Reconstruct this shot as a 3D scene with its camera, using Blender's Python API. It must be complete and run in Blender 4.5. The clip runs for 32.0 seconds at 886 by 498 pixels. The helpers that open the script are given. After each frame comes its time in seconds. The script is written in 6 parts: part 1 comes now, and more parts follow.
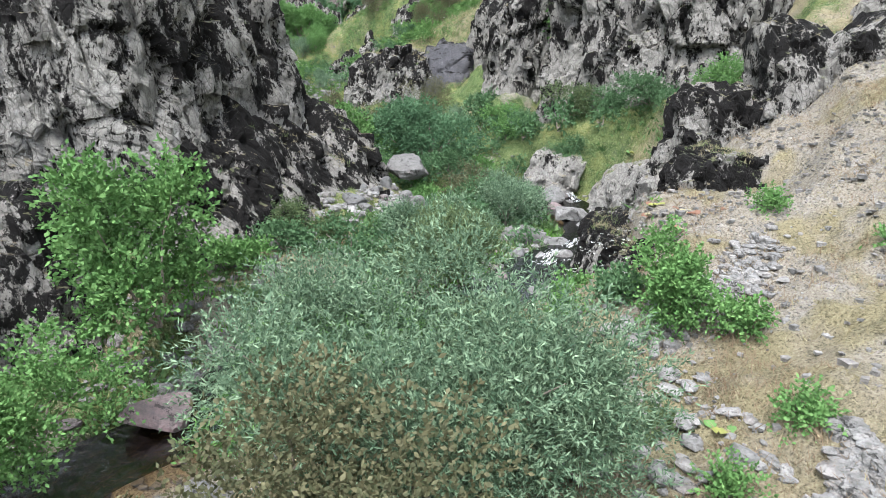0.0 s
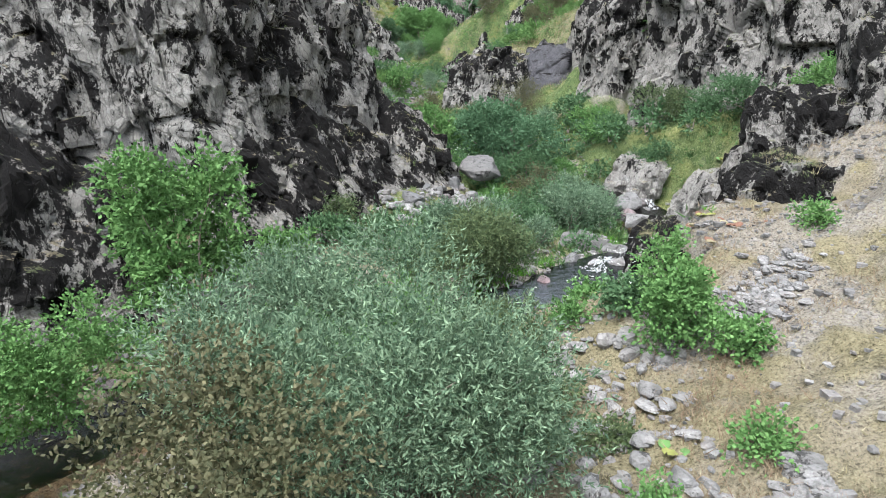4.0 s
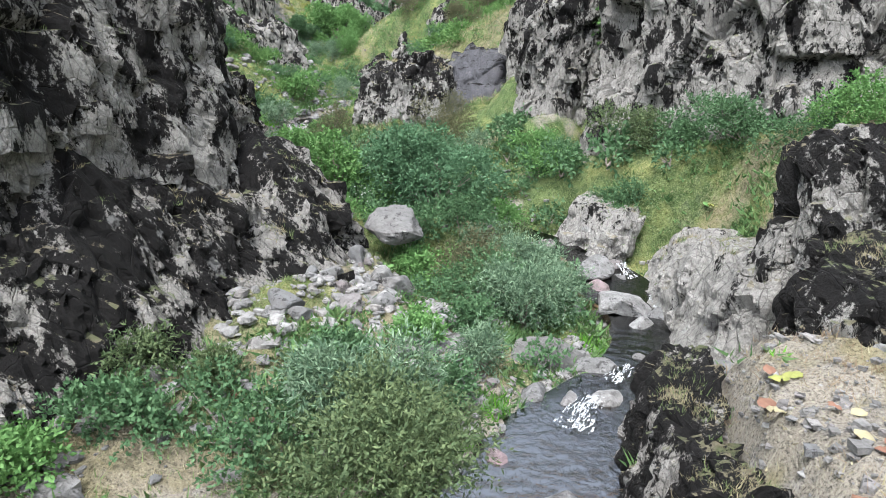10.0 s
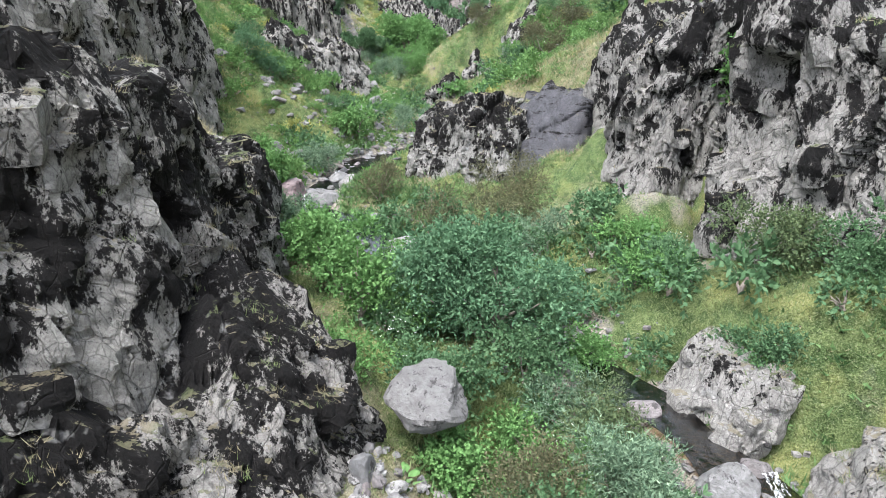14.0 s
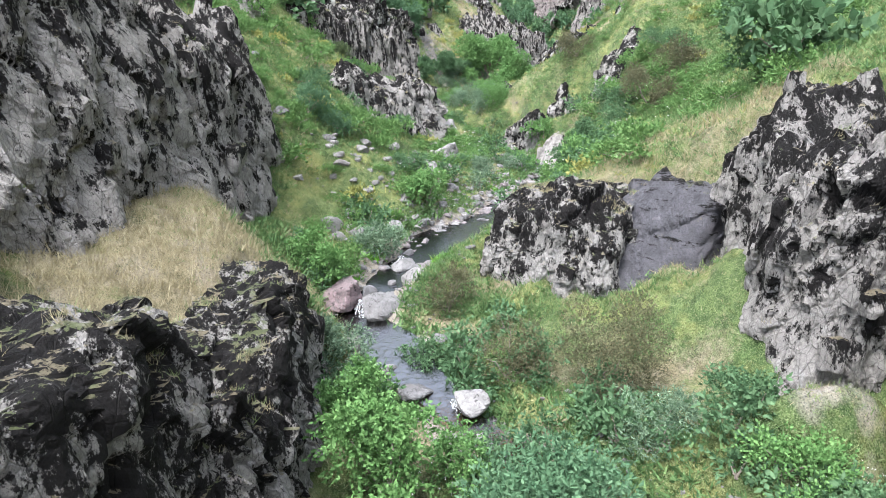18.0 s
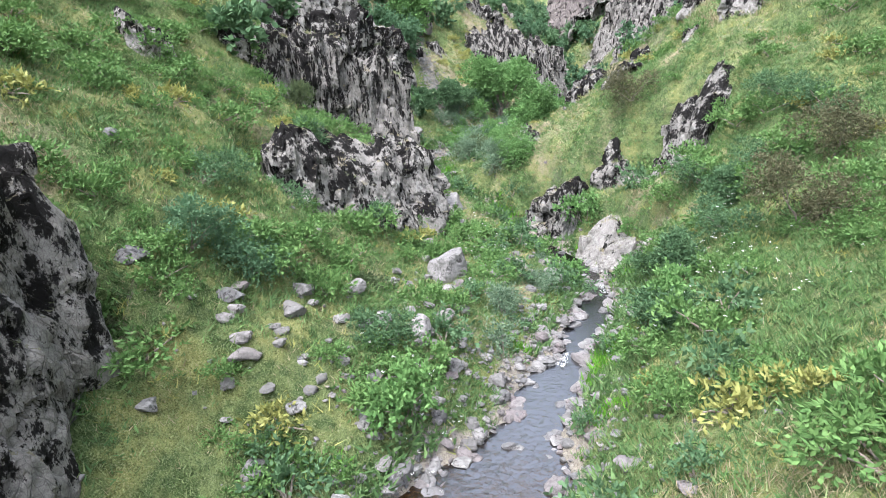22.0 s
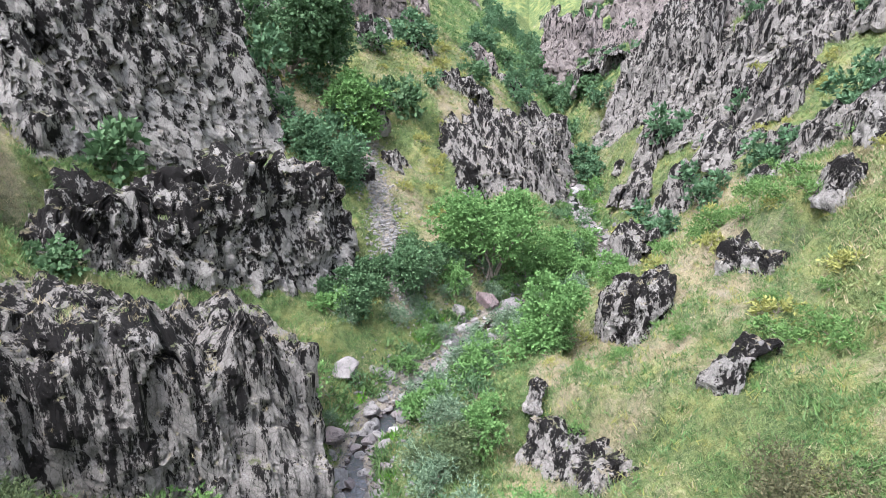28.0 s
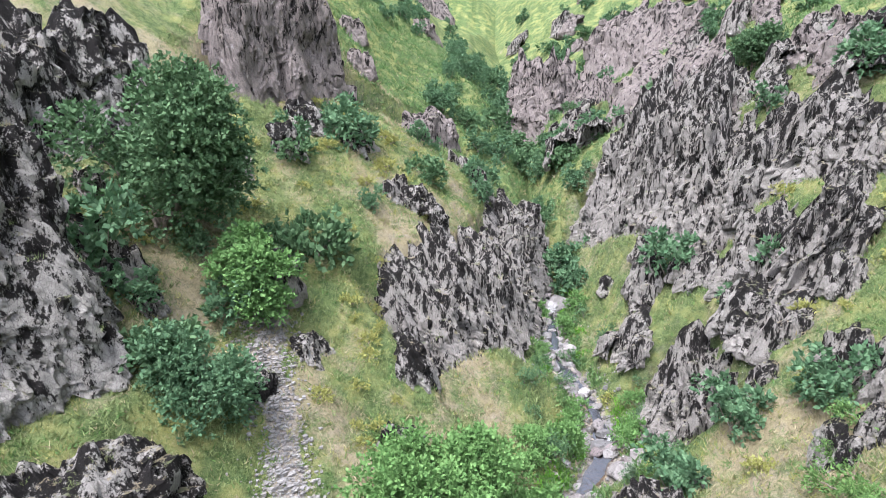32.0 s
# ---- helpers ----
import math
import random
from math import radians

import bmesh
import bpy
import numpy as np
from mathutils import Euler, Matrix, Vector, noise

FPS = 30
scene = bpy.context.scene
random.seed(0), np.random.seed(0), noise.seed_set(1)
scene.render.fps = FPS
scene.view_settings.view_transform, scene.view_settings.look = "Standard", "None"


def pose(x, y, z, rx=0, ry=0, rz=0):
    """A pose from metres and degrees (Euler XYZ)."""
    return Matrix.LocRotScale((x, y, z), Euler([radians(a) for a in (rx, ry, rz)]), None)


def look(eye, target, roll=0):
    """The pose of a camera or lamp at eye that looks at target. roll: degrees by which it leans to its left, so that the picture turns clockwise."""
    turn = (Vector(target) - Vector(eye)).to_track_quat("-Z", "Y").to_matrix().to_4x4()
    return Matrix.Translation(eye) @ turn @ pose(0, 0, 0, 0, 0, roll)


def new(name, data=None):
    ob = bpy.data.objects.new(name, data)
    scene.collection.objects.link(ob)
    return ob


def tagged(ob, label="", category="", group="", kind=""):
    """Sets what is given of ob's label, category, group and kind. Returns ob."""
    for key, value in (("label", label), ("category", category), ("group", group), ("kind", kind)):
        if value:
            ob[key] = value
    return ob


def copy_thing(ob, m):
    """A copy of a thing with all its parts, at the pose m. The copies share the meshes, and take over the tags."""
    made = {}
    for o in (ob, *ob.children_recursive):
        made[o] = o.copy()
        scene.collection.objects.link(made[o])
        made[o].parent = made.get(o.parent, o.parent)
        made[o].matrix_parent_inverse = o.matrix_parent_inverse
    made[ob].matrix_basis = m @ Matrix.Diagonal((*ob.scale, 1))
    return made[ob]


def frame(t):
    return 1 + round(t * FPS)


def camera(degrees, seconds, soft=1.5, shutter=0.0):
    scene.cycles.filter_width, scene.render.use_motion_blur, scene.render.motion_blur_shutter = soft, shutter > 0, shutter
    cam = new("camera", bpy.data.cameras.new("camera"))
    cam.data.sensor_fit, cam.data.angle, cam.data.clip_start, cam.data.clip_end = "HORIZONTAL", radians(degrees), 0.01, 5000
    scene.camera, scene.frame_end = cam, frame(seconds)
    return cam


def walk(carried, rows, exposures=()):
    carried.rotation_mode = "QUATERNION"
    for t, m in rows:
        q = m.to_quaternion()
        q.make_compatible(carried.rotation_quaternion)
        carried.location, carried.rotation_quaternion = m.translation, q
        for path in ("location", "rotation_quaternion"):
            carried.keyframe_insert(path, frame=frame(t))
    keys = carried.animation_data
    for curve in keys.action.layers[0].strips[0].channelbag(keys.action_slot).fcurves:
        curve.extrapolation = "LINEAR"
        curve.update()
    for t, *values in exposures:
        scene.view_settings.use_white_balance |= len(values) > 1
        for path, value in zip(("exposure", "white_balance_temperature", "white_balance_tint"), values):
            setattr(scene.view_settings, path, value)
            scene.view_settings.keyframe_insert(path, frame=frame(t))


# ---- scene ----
cam = camera(71.9, 32.0, soft=0.7)
METRES, EYE, TILT, LEAN, TURN = 80.0, 0.0, -15.6, 0.0, 0.0
ROWS = [
    (0.0, 0.0, 0.0, 0.0, 0.0, 0.0, -0.0),
    (0.5, 0.0044, -0.0002, 0.0003, -0.07, -0.03, 0.03),
    (1.0, 0.0137, -0.0004, 0.0003, -0.15, -0.05, 0.06),
    (1.5, 0.0211, -0.0005, -0.0002, -0.47, -0.05, 0.12),
    (2.0, 0.0232, -0.0004, -0.0008, -0.47, -0.04, 0.09),
    (2.5, 0.023, -0.0003, -0.001, 7.94, -0.03, -2.21),
    (4.5, 0.0239, -0.0004, 0.0007, 11.3, -0.21, -3.09),
    (5.0, 0.0235, -0.0003, 0.001, 7.96, -0.14, -2.19),
    (5.5, 0.0231, 0.0007, 0.0015, 6.7, -0.1, -1.87),
    (6.0, 0.0225, 0.0052, 0.0029, 6.04, -0.1, -1.69),
    (6.5, 0.0217, 0.0125, 0.0051, 5.63, -0.09, -1.57),
    (7.0, 0.0209, 0.0215, 0.0077, 5.35, -0.08, -1.52),
    (7.5, 0.0201, 0.0313, 0.0104, 5.17, -0.1, -1.46),
    (8.0, 0.0194, 0.0411, 0.014, 5.03, -0.12, -1.42),
    (8.5, 0.0186, 0.0506, 0.0176, 4.93, -0.13, -1.36),
    (9.0, 0.0178, 0.0601, 0.0206, 4.86, -0.13, -1.32),
    (9.5, 0.0171, 0.0689, 0.0251, 4.8, -0.12, -1.27),
    (10.0, 0.0165, 0.0773, 0.0302, 4.69, -0.13, -1.25),
    (10.5, 0.0159, 0.0858, 0.0352, 4.6, -0.14, -1.21),
    (11.0, 0.0154, 0.0943, 0.0399, 4.52, -0.14, -1.21),
    (11.5, 0.0149, 0.1022, 0.0447, 4.45, -0.14, -1.2),
    (12.0, 0.0145, 0.1105, 0.0502, 4.4, -0.16, -1.2),
    (12.5, 0.0141, 0.1186, 0.0559, 4.43, -0.15, -1.2),
    (13.0, 0.0135, 0.1264, 0.0613, 7.28, -0.19, -1.98),
    (13.5, 0.0135, 0.134, 0.0666, 9.58, -0.32, -2.64),
    (15.5, 0.0093, 0.1619, 0.0911, 16.28, -0.63, -4.42),
    (16.0, 0.0076, 0.1678, 0.0984, 17.18, -0.65, -4.62),
    (16.5, 0.0056, 0.1725, 0.1086, 17.74, -0.71, -4.76),
    (17.0, 0.0031, 0.1776, 0.1164, 18.09, -0.7, -4.84),
    (17.5, 0.0003, 0.1843, 0.1203, 18.33, -0.72, -4.91),
    (18.0, -0.0039, 0.1946, 0.1239, 18.51, -0.94, -4.96),
    (18.5, -0.0096, 0.21, 0.1285, 18.7, -0.74, -4.98),
    (19.0, -0.0167, 0.2292, 0.1341, 18.83, -0.71, -4.97),
    (19.5, -0.0247, 0.2509, 0.1424, 18.93, -0.75, -4.98),
    (20.0, -0.0331, 0.2735, 0.1538, 18.99, -0.74, -4.99),
    (20.5, -0.0414, 0.2963, 0.1658, 18.99, -0.73, -5.01),
    (21.0, -0.0494, 0.319, 0.1785, 18.99, -0.75, -5.03),
    (21.5, -0.0573, 0.3412, 0.1921, 18.93, -0.74, -5.04),
    (22.0, -0.0647, 0.3629, 0.2066, 18.94, -0.71, -4.99),
    (22.5, -0.0723, 0.3844, 0.221, 18.93, -0.7, -4.99),
    (23.0, -0.0799, 0.4061, 0.2353, 18.91, -0.66, -4.98),
    (23.5, -0.0873, 0.4276, 0.2503, 18.89, -0.66, -4.99),
    (24.0, -0.0946, 0.4487, 0.2657, 18.84, -0.63, -5.0),
    (24.5, -0.1011, 0.4693, 0.2815, 18.84, -0.66, -5.0),
    (25.0, -0.1078, 0.4897, 0.2971, 18.8, -0.66, -4.99),
    (25.5, -0.1144, 0.51, 0.3126, 18.75, -0.67, -5.0),
    (27.5, -0.1386, 0.59, 0.3764, 18.67, -0.7, -4.93),
    (28.0, -0.1442, 0.6098, 0.3936, 17.59, -0.63, -4.68),
    (28.5, -0.15, 0.6295, 0.4106, 16.79, -0.59, -4.46),
    (29.0, -0.1552, 0.6495, 0.4264, 16.4, -0.55, -4.33),
    (29.5, -0.1602, 0.6689, 0.4438, 15.85, -0.53, -4.19),
    (30.0, -0.1646, 0.688, 0.4629, 15.52, -0.51, -4.1),
    (30.5, -0.1687, 0.707, 0.4822, 15.25, -0.51, -4.03),
    (31.0, -0.1721, 0.7259, 0.5016, 15.08, -0.49, -3.98),
    (31.5, -0.1754, 0.7447, 0.5214, 14.92, -0.49, -3.93),
    (32.0, -0.1785, 0.763, 0.5424, 14.79, -0.49, -3.9),
]
walk(cam, [(t, pose(0, 0, EYE, TILT, LEAN, TURN) @ pose(METRES * x, METRES * y, METRES * z, 90 + pitch, roll, yaw)) for t, x, y, z, yaw, pitch, roll in ROWS], [(0.0, 1.93, 6000, 9.0), (2.0, 1.76, 6000, 9.0), (5.0, 1.95, 6000, 9.0), (10.0, 2.06, 6000, 9.0), (13.0, 2.14, 5980, 10.0), (18.0, 2.36, 5950, 13.0), (20.0, 2.3, 5950, 13.0), (25.0, 2.28, 5950, 16.0), (32.0, 2.2, 5950, 17.0)])

# ---- light ----
world = bpy.data.worlds.new("sky")
scene.world = world
world.use_nodes = True
wn = world.node_tree.nodes
sky = wn.new("ShaderNodeTexSky")
sky.sky_type = "NISHITA"
sky.sun_disc = False
sky.sun_elevation, sky.sun_rotation = radians(62), radians(200)
sky.air_density, sky.dust_density, sky.ozone_density = 1.0, 3.0, 1.5
wn["Background"].inputs["Strength"].default_value = 0.15
haze = wn.new("ShaderNodeHueSaturation")
haze.inputs["Saturation"].default_value = 0.35
world.node_tree.links.new(sky.outputs[0], haze.inputs["Color"])
world.node_tree.links.new(haze.outputs[0], wn["Background"].inputs["Color"])
sun = new("sun", bpy.data.lights.new("sun", "SUN"))
sun.data.energy, sun.data.angle, sun.data.color = 1.5, radians(25), (1.0, 0.95, 0.87)
sun.matrix_world = look((0, 0, 60), (10, 27, 0))

# ---- numeric noise ----
def hashf(ix, iy, iz, seed):
    h = (ix.astype(np.int64) * 374761393 + iy.astype(np.int64) * 668265263 + iz.astype(np.int64) * 2147483647 + seed * 1274126177) & 0xFFFFFFFF
    h = ((h ^ (h >> 13)) * 1274126177) & 0xFFFFFFFF
    h = ((h ^ (h >> 16)) * 2246822519) & 0xFFFFFFFF
    return ((h ^ (h >> 15)) & 0xFFFFFF) / float(0xFFFFFF)


def vnoise(P, seed=0):
    """Smooth value noise, -1 to 1."""
    i = np.floor(P)
    f = P - i
    f = f * f * (3 - 2 * f)
    i = i.astype(np.int64)
    out = np.zeros(len(P))
    for dx in (0, 1):
        wx = f[:, 0] if dx else 1 - f[:, 0]
        for dy in (0, 1):
            wy = f[:, 1] if dy else 1 - f[:, 1]
            for dz in (0, 1):
                wz = f[:, 2] if dz else 1 - f[:, 2]
                out += wx * wy * wz * hashf(i[:, 0] + dx, i[:, 1] + dy, i[:, 2] + dz, seed)
    return out * 2 - 1


def fbm(P, octaves=4, seed=0, gain=0.5):
    out, a, s = np.zeros(len(P)), 1.0, 1.0
    for k in range(octaves):
        out += a * vnoise(P * s + 17.3 * k, seed + k)
        a, s = a * gain, s * 2.03
    return out


def cells(P, seed=0):
    """Cellular noise: nearest and second distance, and the nearest cell's three random numbers and offset."""
    i = np.floor(P).astype(np.int64)
    n = len(P)
    f1, f2 = np.full(n, 9.0), np.full(n, 9.0)
    best = np.zeros((n, 3), np.int64)
    off = np.zeros((n, 3))
    for dx in (-1, 0, 1):
        for dy in (-1, 0, 1):
            for dz in (-1, 0, 1):
                c = i + np.array((dx, dy, dz))
                pt = c + 0.5 + 0.85 * (np.stack([hashf(c[:, 0], c[:, 1], c[:, 2], seed + k) for k in (1, 2, 3)], 1) - 0.5)
                d = np.sqrt(((P - pt) ** 2).sum(1))
                near = d < f1
                f2 = np.where(near, f1, np.minimum(f2, d))
                f1 = np.where(near, d, f1)
                best[near] = c[near]
                off[near] = (P - pt)[near]
    r = np.stack([hashf(best[:, 0], best[:, 1], best[:, 2], seed + 10 + k) for k in range(3)], 1)
    return f1, f2, r, off


def xyz(x, y, z=0.0):
    return np.stack([np.asarray(x, float), np.asarray(y, float), np.broadcast_to(np.asarray(z, float), np.shape(x))], 1)


# ---- the valley's plan: cross-sections along the stream ----
# y, stream's x, water level, half width; heights over the water 3, 8, 16 and 35 m to the west and to the east
STATIONS = []
def station(y, xc, zc, w, west, east):
    STATIONS.append((y, xc, zc, w, *west, *east))

station(-25, -14, -7.0, 0.58, (1.0, 6.0, 12, 22), (1.5, 2.5, 4.0, 14))
station(0, -9.0, -5.9, 0.58, (1.0, 6.0, 12.0, 24.0), (1.0, 1.2, 2.7, 14.0))
station(5, -7.0, -5.6, 0.65, (1.0, 6.0, 12.0, 24.0), (0.5, 0.9, 2.9, 14.5))
station(8, -4.6, -5.25, 0.72, (1.29, 5.1, 8.66, 22.0), (0.45, 1.35, 4.6, 15.5))
station(10.5, -2.4, -5.0, 0.75, (1.5, 5.0, 8.81, 22.04), (0.54, 2.71, 6.54, 17.43))
station(12, 0.1, -4.8, 1.05, (1.14, 3.88, 7.95, 21.38), (1.3, 3.87, 7.87, 18.82))
station(13, 1.8, -4.75, 1.75, (0.97, 3.16, 7.42, 21.0), (2.4, 4.9, 8.85, 19.83))
station(15, 2.35, -4.72, 1.2, (0.75, 3.18, 7.18, 20.83), (2.6, 5.5, 9.37, 20.0))
station(17, 3.95, -4.68, 0.6, (0.65, 3.43, 7.26, 20.79), (2.3, 5.94, 9.67, 20.0))
station(18.3, 4.95, -4.62, 1.05, (0.6, 2.9, 7.0, 20.3), (2.05, 5.97, 10.0, 20.0))
station(19.6, 4.65, -4.6, 1.05, (0.56, 2.73, 6.81, 20.09), (2.05, 5.97, 10.09, 20.02))
station(21.3, 4.5, -4.5, 0.9, (0.62, 2.46, 6.88, 20.0), (1.56, 5.41, 9.94, 19.94))
station(22.6, 4.55, -4.3, 0.66, (0.59, 2.16, 6.42, 19.8), (1.72, 5.84, 10.15, 20.0))
station(24, 3.5, -4.2, 0.60, (0.61, 1.98, 6.13, 19.7), (1.79, 6.09, 10.22, 20.0))
station(25.5, 2.3, -4.1, 0.55, (0.65, 2.03, 6.03, 19.74), (1.75, 6.26, 10.27, 20.05))
station(28, 0.5, -3.85, 0.5, (0.71, 2.62, 6.2, 19.94), (1.31, 6.2, 10.2, 20.09))
station(29.2, -0.8, -3.6, 0.46, (0.78, 2.98, 6.49, 20.12), (0.96, 5.67, 9.9, 19.92))
station(31.4, -5.0, -3.1, 0.54, (1.48, 4.62, 9.04, 21.05), (0.5, 2.68, 8.2, 18.83))
station(33, -7.0, -2.9, 0.86, (1.78, 5.4, 10.13, 21.85), (0.5, 1.81, 7.73, 18.81))
station(35.5, -9.9, -2.6, 0.86, (1.57, 5.31, 10.0, 21.94), (0.68, 1.74, 6.66, 17.41))
station(38.7, -9.7, -2.2, 0.77, (1.21, 4.62, 9.82, 23.25), (1.3, 3.7, 8.6, 18.8))
station(41.2, -9.5, -2.0, 1.5, (1.5, 5.3, 10.6, 24.4), (1.46, 4.12, 8.71, 19.57))
station(43.3, -8.8, -1.8, 2.1, (1.3, 4.8, 10.0, 24.5), (1.6, 4.68, 9.75, 20.88))
station(46.8, -8.0, -1.6, 1.9, (1.04, 4.18, 9.88, 24.76), (1.75, 4.7, 9.8, 21.5))
station(50.2, -7.9, -1.4, 0.84, (1.17, 4.3, 9.49, 24.29), (1.8, 4.9, 9.9, 22.2))
station(52.3, -7.6, -1.3, 1.0, (1.16, 4.16, 9.09, 23.87), (1.95, 5.3, 10.4, 23.0))
station(58.8, -7.1, -1.0, 0.95, (0.98, 3.11, 8.43, 23.8), (2.8, 7.2, 12.2, 24.8))
station(63, -9.0, -0.8, 0.85, (1.24, 3.27, 8.07, 24.08), (2.84, 7.88, 12.58, 25.08))
station(66, -12.1, -0.5, 0.75, (1.54, 4.35, 9.72, 23.99), (2.33, 7.27, 12.41, 25.17))
station(68.1, -15.1, -0.2, 0.60, (2.01, 6.05, 12.06, 24.08), (2.01, 5.88, 11.39, 25.22))
station(70.3, -18.3, 0.1, 0.65, (2.86, 8.24, 14.27, 26.26), (2.15, 5.5, 10.48, 25.84))
station(71.0, -19.4, 1.5, 0.65, (2.61, 7.68, 13.75, 25.51), (1.36, 4.0, 8.91, 23.9))
station(74.5, -21.8, 1.65, 0.65, (2.89, 8.3, 14.81, 26.94), (1.04, 2.98, 7.63, 21.24))
station(77, -22.4, 1.8, 0.65, (2.6, 7.99, 14.98, 27.92), (1.04, 2.5, 7.18, 19.87))
station(85.5, -20.6, 2.6, 0.65, (1.9, 5.75, 12.79, 29.85), (1.13, 4.01, 10.2, 21.44))
station(88.3, -20, 2.8, 0.65, (1.81, 5.28, 11.88, 28.43), (1.09, 4.09, 10.56, 21.43))
station(92.2, -18.2, 3.0, 0.65, (1.56, 4.24, 9.98, 25.94), (1.3, 4.3, 10.4, 20.8))
station(98, -15.1, 3.4, 0.70, (1.54, 4.07, 8.41, 23.79), (1.82, 5.6, 11.4, 22.3))
station(104.6, -13.2, 3.7, 0.67, (1.48, 4.44, 9.8, 22.24), (2.88, 8.88, 15.58, 25.69))
station(109, -14.4, 4.0, 0.62, (2.08, 6.31, 11.89, 23.59), (2.71, 8.43, 16.29, 26.95))
station(113, -16.6, 4.3, 0.59, (3.15, 8.91, 14.02, 25.73), (2.04, 6.71, 15.83, 27.76))
station(116, -17.6, 4.5, 0.52, (3.65, 9.82, 15.33, 27.03), (2.17, 7.13, 15.95, 28.0))
station(124, -18.8, 5.2, 0.28, (4.12, 10.3, 18.02, 30.01), (3.55, 10.94, 17.27, 28.36))
station(140, -22.5, 9.0, 0.25, (4.5, 8.5, 14, 30), (4.5, 10, 15, 26))
station(165, -27.0, 15.0, 0.25, (3.0, 7.0, 12, 30), (5.0, 9.0, 13, 24))
station(200, -34.0, 20.0, 0.25, (2.0, 5.0, 10, 24), (2.0, 6.0, 11, 24))
station(260, -50.0, 34.0, 0.25, (2.0, 5.0, 10, 22), (2.0, 6.0, 11, 22))
station(420, -80.0, 110.0, 0.25, (2.0, 4.0, 8, 18), (2.0, 4.0, 8, 18))
station(900, -80.0, 330.0, 0.25, (2.0, 4.0, 8, 18), (2.0, 4.0, 8, 18))

_S = np.array(STATIONS)
YT = np.arange(-60, 900, 0.25)
_k = np.exp(-0.5 * (np.arange(-12, 13) * 0.25 / 0.6) ** 2)
_k /= _k.sum()
TAB = []
for _c in range(1, _S.shape[1]):
    _v = np.interp(YT, _S[:, 0], _S[:, _c])
    TAB.append(np.convolve(np.pad(_v, 12, "edge"), _k, "valid"))
TAB[2] = TAB[2] * (1 - 0.3 * np.clip((YT - 39) / 3, 0, 1)) * (1 + 0.45 * fbm(np.stack([YT * 0.55, 0 * YT, 0 * YT], 1), 3, 61))
SLANT = np.sqrt(1 + np.gradient(TAB[0], 0.25) ** 2)


def creek(y):
    """The stream's x, water level and half width along x at y."""
    return np.interp(y, YT, TAB[0]), np.interp(y, YT, TAB[1]), np.interp(y, YT, TAB[2] * SLANT)


def ground_base(x, y):
    x, y = np.asarray(x, float), np.asarray(y, float)
    xc, zc, w = creek(y)
    dx = x - xc
    d = np.abs(dx)
    h = []
    for k in range(4):
        h.append(np.where(dx < 0, np.interp(y, YT, TAB[3 + k]), np.interp(y, YT, TAB[7 + k])))
    z = np.where(d < w, -0.30 * (1 - (d / w) ** 2) - 0.02, 0)
    def seg(a, b, ha, hb):
        return np.clip((d - a) / (b - a), 0, 1) * (hb - ha)
    w3 = np.minimum(w, 2.9)
    z = z + seg(w3, 3, 0, h[0]) + seg(3, 8, h[0], h[1]) + seg(8, 16, h[1], h[2]) + seg(16, 35, h[2], h[3]) + np.maximum(d - 35, 0) * 0.75
    return zc + z, d, dx, w


# ---- rock outcrops: the face runs from a to b, with the hill on the left of that line ----
OUTCROPS = []
def outcrop(a, b, z0, z1, depth, mat, label, seed, foot=0.5, apron=3.5, foot_b=None, **kw):
    a2, b2 = np.array(a, float), np.array(b, float)
    L = np.linalg.norm(b2 - a2)
    OUTCROPS.append((a2, b2, (b2 - a2) / L, L, z0, z1, depth, mat, label, seed, (foot, foot if foot_b is None else foot_b), apron, kw))


def carve(x, y, z):
    """Lowers the ground to the foot of each outcrop in front of it, and under its top behind."""
    for a, b, u, L, z0, z1, depth, mat, label, seed, foot, apron, kw in OUTCROPS:
        px, py = x - a[0], y - a[1]
        along = px * u[0] + py * u[1]
        front = px * u[1] - py * u[0]
        near = (along > -2.5) & (along < L + 2.5) & (front < apron * 2) & (front > -depth - kw.get("lean", 0.15) * (z1 - z0) - 1.5)
        if not near.any():
            continue
        foot = foot[0] + (foot[1] - foot[0]) * np.clip(along / L, 0, 1)
        end = np.clip(1 + np.minimum(along, L - along) / 1.5, 0, 1)
        lid = z0 + foot - 0.25 * np.maximum(front, 0)
        back = kw.get("lean", 0.15) * (z1 - z0)
        rise = np.clip((-front - 0.35 * depth - 0.3 * back) / (0.45 * depth + 0.7 * back), 0, 1)
        lid = np.where(front < 0, (1 - rise) * (z0 + foot) + rise * np.maximum(z1 - 0.4, z), lid)
        if a[1] > 34:
            lid = np.where(front > -0.3, np.maximum(lid, z - 1.4), lid)
        fade = np.where(front >= 0, np.clip(2 - front / apron, 0, 1), np.clip(1 - (-front - 0.9 * depth - back) / 1.5, 0, 1)) * end
        z = np.where(near & (z > lid), z + (lid - z) * fade * fade * (3 - 2 * fade), z)
    return z

LICHEN = "fractured grey rock crusted with black lichen"
PATCHY = "jointed pinkish grey rock with black lichen patches"
